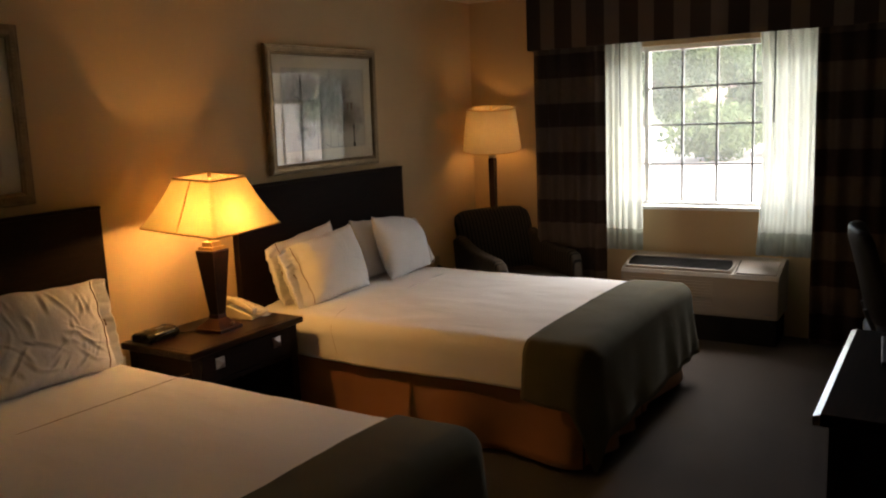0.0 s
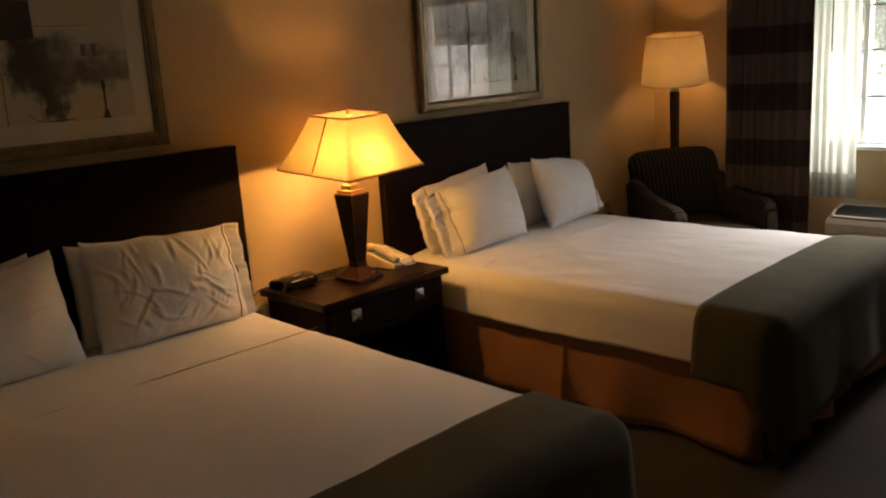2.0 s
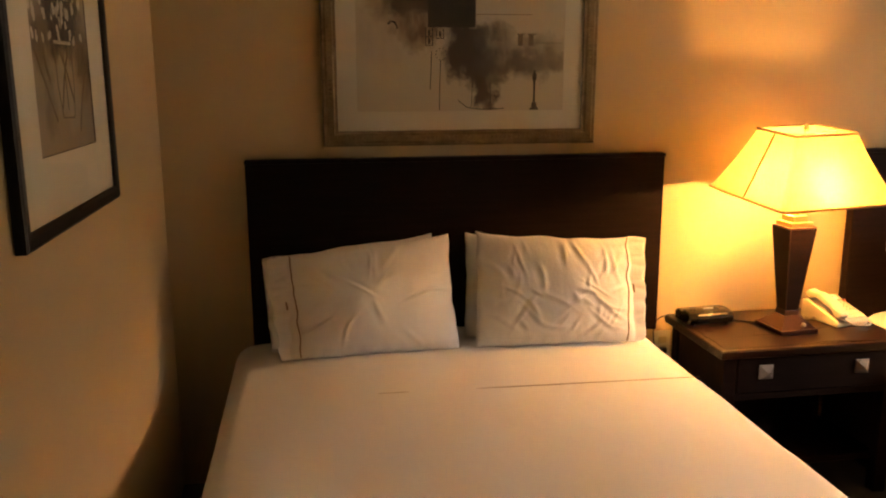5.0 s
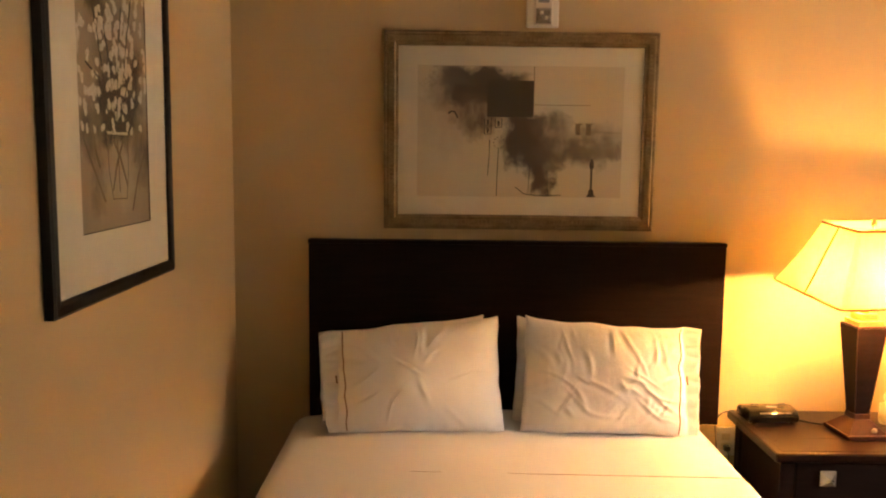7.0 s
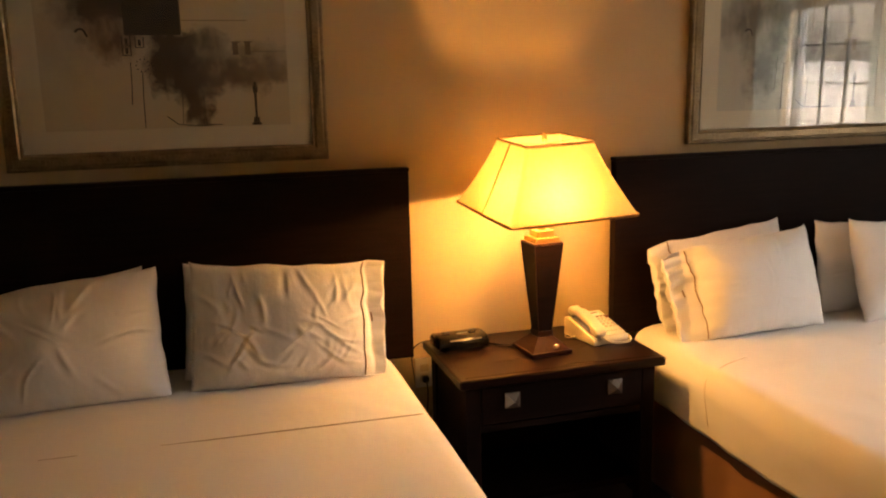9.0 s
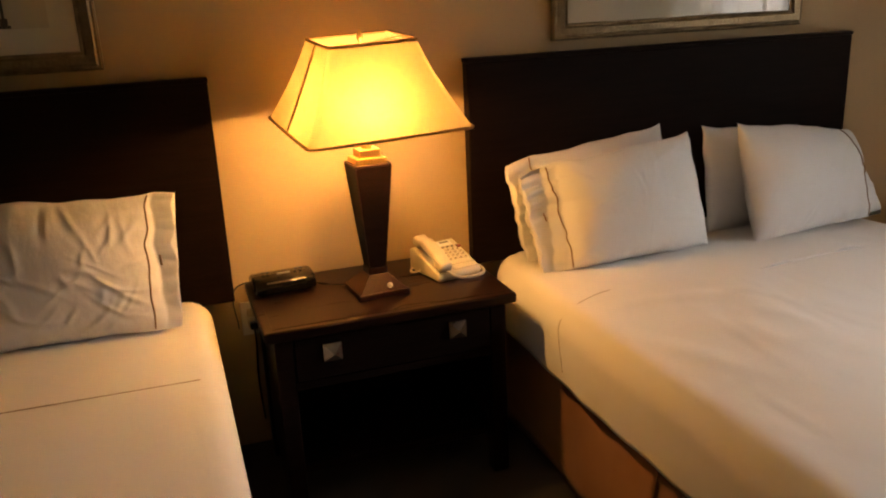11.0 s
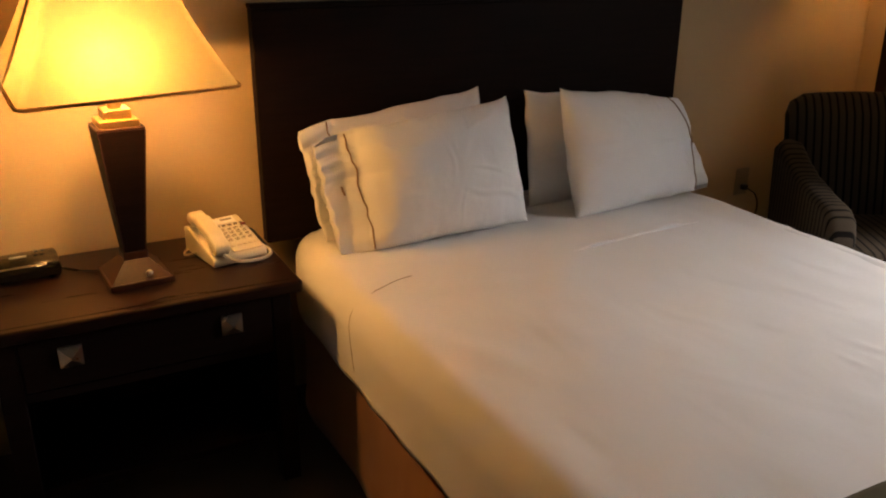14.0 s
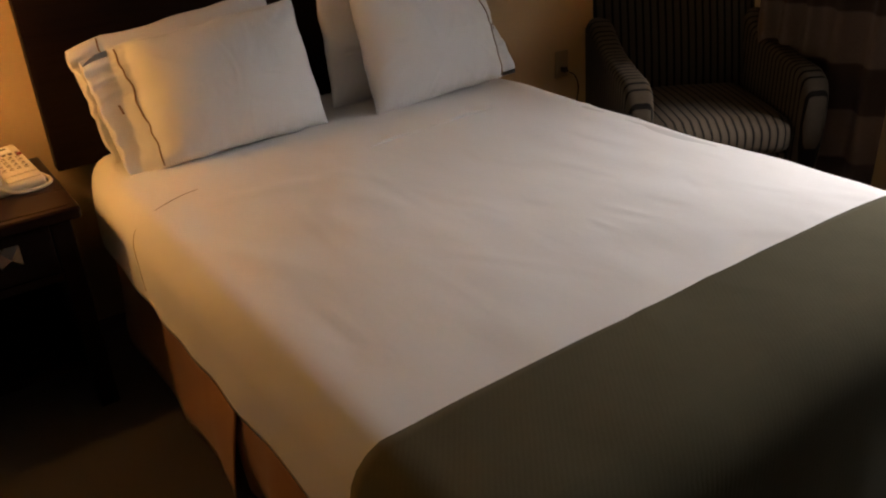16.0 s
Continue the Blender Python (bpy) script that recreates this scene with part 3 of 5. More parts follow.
def bed(x0, x1, seed, edge, wrinkle, tuck, label):
    y_head, y_foot, top = -0.075, -2.06, 0.595
    xc = (x0 + x1) / 2
    b = thing("bed", label, "bed", pose(xc, y_head, 0), "pair of beds")
    inner = 0.05
    h, f = -0.005, y_foot - y_head + 0.05
    a, c = x0 - xc + inner, x1 - xc - inner
    part("box_spring", box(a + 0.02, c - 0.02, f, h, 0.14, 0.34, 0.02), TICKING, b)
    part("mattress", box(a, c, f, h, 0.34, 0.56, 0.05, 4), TICKING, b, "white mattress under the sheet", True)
    part("bed_frame", box(a + 0.03, c - 0.03, f + 0.03, h, 0.09, 0.14, 0.005), STEEL, b)
    for sx in (a + 0.12, c - 0.12):
        for sy in (f + 0.15, h - 0.15):
            part("leg", tube((sx, sy, 0.0), (sx, sy, 0.10), 0.022, 0.026), STEEL, b)
    mid = -1.035
    z0, z1 = 0.375, 0.025
    for p, q, n in (((a, h - 0.02, 0), (a, mid + 0.01, 0), (-1, 0, 0)), ((a + 0.005, mid + 0.05, 0), (a, f + 0.012, 0), (-1, 0, 0)),
                    ((a + 0.012, f, 0), (0.0 - 0.01, f, 0), (0, -1, 0)), ((0.01, f, 0), (c - 0.012, f, 0), (0, -1, 0)),
                    ((c, f + 0.012, 0), (c, mid - 0.01, 0), (1, 0, 0)), ((c, mid + 0.01, 0), (c, h - 0.02, 0), (1, 0, 0))):
        seed += 3.7
        solid(part("skirt_panel", skirt_panel(p, q, n, z0, z1, seed, 0.05 if n[0] else 0.022, 0.006 if p[1] > -0.5 or q[1] > -0.5 else 0.026, n[0] < 0 and p[1] > -0.5), SKIRT, b, "bronze gathered bed-skirt panel", True), 0.003)

    sheet = link("bed_sheet", draped(x0, x1, y_head, y_foot, top, 0.075, lambda x, y, nx, ny: 0.358 + 0.006 * math.sin(y * 5 + seed), seed, 0.10, 0.003, wrinkle, spread=0.004, tuck=tuck), CREASED_SHEET if tuck else SHEET, True)
    tagged(solid(sheet, 0.004), "white cotton top sheet pulled over the bed, lightly creased", "bed sheet", "bed sheets")

    def low(x, y, nx, ny):
        foot = max(0.0, -ny) ** 0.7
        return 0.325 + 0.02 * math.sin(y * 7) - 0.135 * foot - 0.17 * math.exp(-((abs(abs(nx) - abs(ny))) / 0.45) ** 2) * (1 if nx < 0 and ny else 0.35 if nx and ny else 0)

    blanket = link("blanket", draped(x0 - 0.012, x1 + 0.012, edge, y_foot - 0.012, top, 0.08, low, seed + 9, 0.10, 0.008, 0.004, 0.012,
                                     lambda x: 0.02 * ((x - xc) / 0.78) ** 2, 0.034), BLANKET, True)
    tagged(solid(blanket, 0.007), "olive-green woven blanket folded across the foot of the bed", "blanket", "bed blankets")
    return b


bed(-0.065, 1.500, 1.0, -1.755, 0.006, None, "made-up queen bed with white sheet, bronze skirt, beside the side wall")
bed(2.440, 4.005, 6.0, -1.757, 0.009, (3.08, 3.64, -0.615), "made-up queen bed with white sheet, bronze skirt, near the window")


def stitch_line(x0, x1, y, z, bow):
    bm = bmesh.new()
    n = 30
    for i in range(n):
        f, g = i / n, (i + 0.98) / n
        a, b = x0 + (x1 - x0) * f, x0 + (x1 - x0) * g
        box(a, b, y + bow * f - 0.0011, y + bow * f + 0.0011, z, z + 0.0012, 0, 2, bm)
    return bm


# headboards


def headboard(x0, x1):
    b = thing("headboard", "dark espresso wood headboard fixed to the wall", "headboard", pose((x0 + x1) / 2, -0.06, 0.546), "headboards")
    w = (x1 - x0) / 2
    part("panel", box(-w, w, 0.0, 0.045, 0.0, 0.692, 0.004), WOOD, b)
    part("top_rail", box(-w - 0.002, w + 0.002, -0.003, 0.048, 0.692, 0.706, 0.003), WOOD, b)
    for s in (-0.5, 0.5):
        part("wall_cleat", box(s - 0.06, s + 0.06, 0.045, 0.06, 0.3, 0.6), WOOD, b)
    return b


headboard(0.0, 1.58)
headboard(2.40, 3.984)

# ---- pillows ----


FOLDS = {}


def folds_at(seed, w, h, creased, x, z):
    """Height of the folds in a pillowcase: short bent strokes, thickest from the corners and, on a creased one, from the top edge."""
    if seed not in FOLDS:
        rng = random.Random(seed)
        strokes = []
        for _ in range(52 if creased else 16):
            cx, cz = rng.uniform(-0.42, 0.42) * w, rng.uniform(-0.40, 0.40) * h
            if creased:
                turn = math.pi / 2 + rng.gauss(0, 0.35) if cz > 0 else rng.choice((0.7, 2.4, 2.7)) + rng.gauss(0, 0.3)
            else:
                turn = math.atan2(cz, cx) + rng.gauss(0, 0.3)
            strokes.append((cx, cz, math.cos(turn), math.sin(turn), rng.uniform(0.020, 0.075), rng.uniform(0.004, 0.010), rng.uniform(-3.5, 3.5), rng.uniform(0.35, 1.0)))
        FOLDS[seed] = strokes
    total = 0.0
    for cx, cz, c, n, long, wide, bend, tall in FOLDS[seed]:
        dx, dz = x - cx, z - cz
        p = dx * c + dz * n
        if abs(p) > 2.2 * long:
            continue
        q = dz * c - dx * n + bend * p * p
        if abs(q) > 0.06:
            continue
        total += tall * math.exp(-(p / long) ** 2) * (math.exp(-(q / wide) ** 2) - 0.6 * math.exp(-((q - 2.0 * wide) / (1.5 * wide)) ** 2))
    return total


def pillow_point(shape, a, v, s):
    """A point of a stuffed pillowcase: a runs 0 to 1 across case and hem, v -1 to 1 up it, s the face (-1 front, 1 back)."""
    w, h, t, seed, rough, side, cuff, low, high, slump, creased = shape
    reach = cuff * (low + (high - low) * (v + 1) / 2) if side else 0.0
    x = -w / 2 + (w + reach) * a
    u = 2 * x / w
    uc = max(-1.0, min(1.0, u))
    g = max(0.0, min(1.0, (u - 0.70) / 0.45)) if side else 0.0
    stuffing = max(0.0, 1 - uc * uc) ** 0.5 * max(0.0, 1 - v * v) ** 0.55
    thin = (0.013 * max(0.0, 1 - v ** 4) + 0.001) * g
    half = math.hypot(t / 2 * stuffing, thin)
    lumps = noise.noise((u * 1.9 + seed, v * 1.5, s * 1.0)) * 0.5
    seam = math.exp(-(1 - abs(v)) / 0.13) + math.exp(-(1 - abs(uc)) / 0.09) * (1 - g)
    pucker = noise.noise((u * 11 + seed, v * 6, s * 1.5)) * seam
    edge = min(1.0, stuffing * 1.6)
    relief = 0.0035 * pucker * min(1.0, stuffing * 3)
    if s < 0:
        relief += rough * folds_at(seed, w, h, creased, x, h / 2 * v) * edge
    rumple = g * (1 - max(0.0, 1 - (1 - v * v) * 6))
    fold = 0.014 * noise.noise((v * 1.9, a * 2.5, seed)) + 0.013 * (0.3 - abs(noise.noise((v * 4.2 + 1.2 * a, a * 3.0, seed + 4))))
    y = s * (half * (1 + 0.22 * lumps) + relief) + fold * rumple + (0.42 * cuff * g * g if cuff > 0.1 else 0.0)
    if creased:
        x -= 0.020 * max(0.0, 0.35 - abs(v - 0.25)) * g
    x *= 1 - 0.030 * (1 - v * v) * (1 - g)
    x -= 0.020 * (1 - v) / 2 * max(0.0, -u)
    x += 0.006 * noise.noise((v * 3, seed, u)) + 0.010 * g * noise.noise((v * 4.5, seed + 1, 0.5))
    z = h / 2 * v * (1 - (0.105 * (1 - abs(uc) ** 4) if v > 0 else 0.02 * (1 - uc * uc))) + 0.007 * noise.noise((u * 3, seed + 5, v))
    along = max(0.0, 0.5 + 0.5 * (u if side else uc))
    z -= slump * along ** 2.2 * max(0.0, v + 0.5) / 1.5
    return ((side or 1) * x, y, z + h / 2)


def pillow_mesh(shape, nu=130, nv=90):
    bm = bmesh.new()
    for s in (-1, 1):
        grid = [[bm.verts.new(pillow_point(shape, i / nu, -1 + 2 * j / nv, s)) for i in range(nu + 1)] for j in range(nv + 1)]
        for a, b in zip(grid, grid[1:]):
            for i in range(nu):
                bm.faces.new((a[i], a[i + 1], b[i + 1], b[i]))
    bmesh.ops.remove_doubles(bm, verts=bm.verts, dist=2e-4)
    rim = [e for e in bm.edges if e.is_boundary]
    if rim:
        bmesh.ops.holes_fill(bm, edges=rim, sides=0)
    bmesh.ops.recalc_face_normals(bm, faces=bm.faces)
    return bm


def pillow(m, w, h, t, seed, side, rough=0.006, worn=False, label="", slump=0.0, cuff=0.085, low=1.0, high=1.0):
    p = thing("pillow", label, "pillow", m, "bed pillows")
    cloth = PILLOW_WORN if worn else PILLOW
    shape = (w, h, t, seed, rough, side, cuff, low, high, abs(slump), worn)
    part("pillowcase", pillow_mesh(shape), cloth, p, "", True)
    if side:
        lift = Vector((0, -0.0012, 0))
        at = lambda f, v: Vector(pillow_point(shape, f, v, -1)) + lift
        hem = 1 - (0.050 + cuff * 0.35) / (w + cuff)
        cable("piping", [at(hem, -0.97 + 1.94 * i / 30) for i in range(31)], 0.0024, PIPING, p, "thin brown piping")
        f = hem + (1 - hem) * 0.42
        part("stitched_mark", tube(at(f, -0.10), at(f, 0.06), 0.003, 0.003, 8), PIPING, p, "small embroidered mark")
    return p


FLAT, BACK = "white cotton pillow leaning on the headboard", "white cotton pillow tucked behind another pillow"
ZB = 0.592
# bed beside the side wall
pillow(pose(0.385, -0.215, ZB, -14, 0, 2), 0.56, 0.400, 0.14, 11.0, -1, 0.004, False, BACK, -0.06, 0.05, 0.6, 1.0)
pillow(pose(0.428, -0.325, ZB + 0.004, -17, 0, 2), 0.570, 0.415, 0.20, 2.0, -1, 0.007, False, FLAT, -0.055, 0.068, 0.55, 1.0)
pillow(pose(1.070, -0.205, ZB, -14, 0, -2), 0.57, 0.396, 0.14, 13.0, 1, 0.005, False, BACK, 0.055, 0.055, 0.7, 0.8)
pillow(pose(1.090, -0.325, ZB + 0.004, -17, 0, -2), 0.570, 0.420, 0.20, 4.0, 1, 0.0062, True, "white cotton pillow, heavily creased, leaning on the headboard", 0.035, 0.060, 0.6, 1.0)
# bed near the window
pillow(pose(2.845, -0.225, ZB, -13, 0, 3), 0.515, 0.405, 0.14, 15.0, -1, 0.004, False, BACK, -0.055, 0.100, 0.65, 1.0)
pillow(pose(2.872, -0.375, ZB + 0.004, -17, 0, 3), 0.515, 0.395, 0.20, 6.0, -1, 0.003, False, FLAT, -0.045, 0.125, 0.62, 0.95)
pillow(pose(3.530, -0.225, ZB, -13, 0, 2), 0.55, 0.385, 0.13, 17.0, 1, 0.004, False, BACK, 0.05, 0.04, 1.0, -0.5)
pillow(pose(3.590, -0.375, ZB + 0.004, -18, 0, 8), 0.560, 0.415, 0.21, 8.0, 1, 0.003, False, FLAT, 0.085, 0.060, 1.1, -0.5)

# ---- nightstand ----
ns = thing("nightstand", "dark espresso wood nightstand with one drawer and open shelf", "nightstand", pose(1.988, -0.285, 0))
part("top", box(-0.372, 0.372, -0.237, 0.237, 0.572, 0.604, 0.007, 3), TOP_WOOD, ns, "polished brown wooden top with a moulded edge")
part("top_border", prism([(-0.345, -0.212), (0.345, -0.212), (0.345, 0.212), (-0.345, 0.212)], "z", 0.6035, 0.6052, 0.0), TOP_WOOD, ns)
part("side_panel", box(-0.335, -0.315, -0.185, 0.205, 0.06, 0.572), WOOD, ns)
part("side_panel", box(0.315, 0.335, -0.185, 0.205, 0.06, 0.572), WOOD, ns)
part("back_panel", box(-0.315, 0.315, 0.19, 0.205, 0.06, 0.572), WOOD, ns)
for sx in (-1, 1):
    for sy in (-0.21, 0.165):
        x0 = sx * 0.32 - 0.025
        part("leg", box(x0, x0 + 0.05, sy, sy + 0.05, 0.0, 0.572, 0.003), WOOD, ns)
part("shelf", box(-0.315, 0.315, -0.18, 0.19, 0.125, 0.15, 0.003), WOOD, ns)
part("lower_rail", box(-0.295, 0.295, -0.205, -0.185, 0.405, 0.43, 0.002), WOOD, ns)
part("drawer_box", box(-0.295, 0.295, -0.18, 0.18, 0.43, 0.56), WOOD, ns)
drawer = part("drawer", box(-0.292, 0.292, -0.214, -0.185, 0.435, 0.567, 0.004), WOOD, ns, "flush drawer front")
for x in (-0.186, 0.188):
    bm = box(x - 0.026, x + 0.026, -0.220, -0.213, 0.486, 0.538, 0.001)
    tip = bmesh.ops.create_cone(bm, cap_ends=True, segments=4, radius1=0.0354, radius2=0.0, depth=0.018,
                                matrix=Matrix.Translation((x, -0.229, 0.512)) @ Euler((radians(90), 0, 0)).to_matrix().to_4x4() @ Euler((0, 0, radians(45))).to_matrix().to_4x4())
    part("knob", bm, CHROME, drawer, "square pyramid nickel knob")

# ---- table lamp ----
LX, LY, LZ = 1.987, -0.308, 0.6055
tl = thing("table_lamp", "lit table lamp, tapered dark wood column, cream pagoda shade", "lamp", pose(LX, LY, LZ, 0, 0, 4.2))
part("base", box(-0.078, 0.078, -0.083, 0.083, 0.0, 0.016, 0.003), LAMP_WOOD, tl)
part("base_slope", frustum(0, 0, 0.016, 0.058, 0.072, 0.076, 0.030, 0.030), LAMP_WOOD, tl)
part("foot_block", box(-0.030, 0.030, -0.030, 0.030, 0.058, 0.078, 0.002), LAMP_WOOD, tl)
part("column", frustum(0, 0, 0.078, 0.388, 0.026, 0.026, 0.054, 0.054), WOOD, tl, "inverted tapered wooden column")
for sx, sy in ((-1, -1), (1, -1), (1, 1), (-1, 1)):
    part("corner_bead", tube((sx * 0.026, sy * 0.026, 0.078), (sx * 0.054, sy * 0.054, 0.388), 0.0018, 0.0018, 8), LAMP_WOOD, tl)
part("collar", box(-0.055, 0.055, -0.055, 0.055, 0.388, 0.395, 0.002), LAMP_WOOD, tl)
part("neck_block", box(-0.046, 0.046, -0.046, 0.046, 0.395, 0.412, 0.002), BRASS, tl)
part("neck_block", box(-0.032, 0.032, -0.032, 0.032, 0.412, 0.435, 0.002), BRASS, tl)
part("switch", cap_lathe([(0.005, 0), (0.005, 0.008), (0.008, 0.010), (0.008, 0.016), (0.003, 0.019)], 16), CHROME, tl, "small chrome switch knob").matrix_local = pose(0.018, -0.066, 0.028, 62, 0, 0)
part("socket", cap_lathe([(0.016, 0.435), (0.016, 0.50), (0.013, 0.505)], 20), BRASS, tl)
TILT = pose(0, -0.017, 0.62, 4.2, -1.7) @ Matrix.Translation((0, 0, -0.62))
HARP = TILT @ Matrix.Translation((0, 0, -0.013))
cable("harp", [(-0.02, 0, 0.47), (-0.055, 0, 0.55), (-0.045, 0, 0.69), (0, 0, 0.742), (0.045, 0, 0.69), (0.055, 0, 0.55), (0.02, 0, 0.47)], 0.0018, BRASS, tl).matrix_local = HARP
for turn in (3, 183):
    side = pose(0, 0, 0.503, 0, 0, turn) @ pose(0, 0.010, 0, 78, 0, 0)
    part("side_socket", cap_lathe([(0.010, 0.0), (0.015, 0.010), (0.015, 0.062), (0.012, 0.066)], 20), BRASS, tl, "brass side socket").matrix_local = side
    part("bulb", cap_lathe([(0.010, 0.066), (0.011, 0.080), (0.017, 0.094), (0.0205, 0.110), (0.017, 0.126), (0.007, 0.134)], 20), BULB, tl, "lit frosted bulb", True).matrix_local = side


def shade_panel(lo, hi, corner_lo, corner_hi, n=8):
    """A pyramid shade's skin with rounded corners: half widths at the foot and head."""
    bm = bmesh.new()

    def ring(a, b, r, z):
        out = []
        for cx, cy, a0 in ((a - r, b - r, 0), (-a + r, b - r, 90), (-a + r, -b + r, 180), (a - r, -b + r, 270)):
            for i in range(n):
                t = radians(a0 + 90 * i / (n - 1))
                out.append((cx + r * math.cos(t), cy + r * math.sin(t), z))
        return out

    rings = []
    for k in range(13):
        f = k / 12
        bow = -0.006 * math.sin(math.pi * f)
        rings.append([bm.verts.new(p) for p in ring(lo[0] + (hi[0] - lo[0]) * f + bow, lo[1] + (hi[1] - lo[1]) * f + bow, corner_lo + (corner_hi - corner_lo) * f, lo[2] + (hi[2] - lo[2]) * f)])
    m = len(rings[0])
    for a, b in zip(rings, rings[1:]):
        for i in range(m):
            bm.faces.new((a[i], a[(i + 1) % m], b[(i + 1) % m], b[i]))
    return bm, ring


SB, ST = (0.232, 0.2356, 0.5125), (0.1244, 0.1172, 0.7444)
bm, ring = shade_panel(SB, ST, 0.024, 0.014)
shade = part("shade", bm, SHADE, tl, "cream fabric shade glowing warm yellow, sitting crooked", True)
shade.matrix_local = TILT
for a, b, r, z in ((*SB[:2], 0.024, SB[2]), (*ST[:2], 0.014, ST[2])):
    pts = ring(a + 0.001, b + 0.001, r, z)
    cable("trim", pts[::2] + [pts[0]], 0.0042, TRIM, shade, "brown braid along the rim")
for s in (-1, 1):
    part("seam", tube((s * (SB[0] - 0.001), 0, SB[2]), (s * (ST[0] + 0.001), 0, ST[2]), 0.0034, 0.0034, 8), TRIM, shade, "brown stitched seam")
for s in (-1, 1):
    part("spider_arm", tube((0, 0, 0.742), (s * ST[0], 0, 0.755), 0.0017, 0.0017, 8), BRASS, tl).matrix_local = HARP
part("finial", cap_lathe([(0.004, 0.742), (0.004, 0.752), (0.009, 0.756), (0.010, 0.766), (0.005, 0.774), (0.007, 0.779), (0.002, 0.784)], 16), BRASS, tl, "turned brass finial", True).matrix_local = HARP
cable("lamp_cord", [(-0.07, 0.07, 0.006), (-0.13, 0.12, 0.004), (-0.17, 0.175, 0.004), (-0.18, 0.235, -0.02), (-0.18, 0.26, -0.14)], 0.003, BLACK_PLASTIC, tl, "black flex")

# ---- clock radio ----
cr = thing("clock_radio", "small black plastic clock radio on the nightstand", "clock radio", pose(1.722, -0.165, 0.6055, 0, 0, 4))
out = [(-0.066, 0.006), (-0.074, 0.012), (-0.077, 0.030), (-0.072, 0.043)]
out += [(-0.072 + 0.138 * k / 8, 0.043 + 0.019 * math.sin(math.pi * (0.16 + 0.74 * k / 8))) for k in range(1, 8)]
out += [(0.066, 0.040), (0.068, 0.024), (0.062, 0.006)]
bm = prism(out, "x", -0.094, 0.094, 0.006, 3)
for v in bm.verts:
    e = max(0.0, (abs(v.co.x) - 0.055) / 0.039)
    v.co.z -= 0.010 * e * e * max(0.0, v.co.z - 0.02) / 0.04
    v.co.y += 0.010 * e * e if v.co.y < 0 else -0.014 * e * e
part("case", bm, GLOSS_BLACK, cr, "glossy domed black case", True)
part("display_window", box(-0.058, 0.058, -0.0785, -0.074, 0.014, 0.034, 0.002), GLOSS_BLACK, cr, "dark unlit display")
part("trim_strip", box(-0.060, 0.060, -0.0745, -0.069, 0.0435, 0.0475, 0.0015), CHROME, cr, "bright strip along the front edge")
part("snooze_key", box(-0.020, 0.020, -0.040, -0.030, 0.0590, 0.0622, 0.0012), GREY_PLASTIC, cr, "grey snooze key")
for x in (-0.06, -0.045, 0.045, 0.06):
    part("key", box(x - 0.005, x + 0.005, -0.012, 0.0, 0.0585, 0.0618, 0.001), BLACK_PLASTIC, cr)
for x in (-0.07, 0.07):
    for y in (-0.05, 0.045):
        part("rubber_foot", tube((x, y, 0.0), (x, y, 0.009), 0.007), BLACK_PLASTIC, cr)
cable("flex", [(-0.07, 0.058, 0.014), (-0.11, 0.085, 0.006), (-0.135, 0.12, -0.03), (-0.13, 0.13, -0.16)], 0.0022, BLACK_PLASTIC, cr, "black flex")

# ---- telephone ----
ph = thing("telephone", "ivory plastic desk telephone with corded handset on the nightstand", "telephone", pose(2.232, -0.236, 0.6055, 0, 0, 11) @ Matrix.Diagonal((0.92, 0.84, 0.95, 1)))
part("body", prism([(-0.108, 0.0), (-0.113, 0.012), (-0.108, 0.026), (0.085, 0.078), (0.108, 0.070), (0.11, 0.0)], "x", -0.082, 0.088, 0.006, 3), IVORY, ph, "sloping ivory body", True)
SL = math.degrees(math.atan2(0.052, 0.193))


def on_slope(x, y, lift=0.0):
    return pose(x, y, 0.026 + (y + 0.108) * 0.052 / 0.193 + lift, SL, 0, 0)


part("face_plate", box(-0.012, 0.082, -0.098, 0.098, 0.0, 0.004, 0.002), IVORY, ph).matrix_local = on_slope(0, -0.006)
part("display_label", box(-0.032, 0.032, -0.016, 0.016, 0.0, 0.002), PLATE, ph, "white printed label").matrix_local = on_slope(0.030, 0.062, 0.004)
part("logo_bar", box(-0.018, 0.018, -0.004, 0.004, 0.0, 0.001), IVORY_DARK, ph).matrix_local = on_slope(0.036, 0.067, 0.006)
for r in range(4):
    for c in range(4):
        key = part("key", box(-0.0062, 0.0062, -0.0048, 0.0048, 0, 0.004, 0.001), IVORY, ph)
        key.matrix_local = on_slope(0.004 + c * 0.0205, 0.014 - r * 0.0195, 0.0045)
        part("key_print", box(-0.0035, 0.0035, -0.0024, 0.0024, 0, 0.0008), IVORY_DARK, key).matrix_local = Matrix.Translation((0, 0, 0.004))
for c in range(5):
    key = part("key", box(-0.006, 0.006, -0.004, 0.004, 0, 0.003), IVORY, ph)
    key.matrix_local = on_slope(-0.002 + c * 0.0185, -0.074, 0.0045)
    key2 = part("key", box(-0.005, 0.005, -0.0035, 0.0035, 0, 0.003), IVORY_DARK, ph)
    key2.matrix_local = on_slope(-0.002 + c * 0.0185, 0.036, 0.0045)
part("message_lamp", box(-0.007, 0.007, -0.0045, 0.0045, 0, 0.006, 0.001), RED_KEY, ph, "dark red message lamp").matrix_local = on_slope(0.074, 0.024, 0.005)
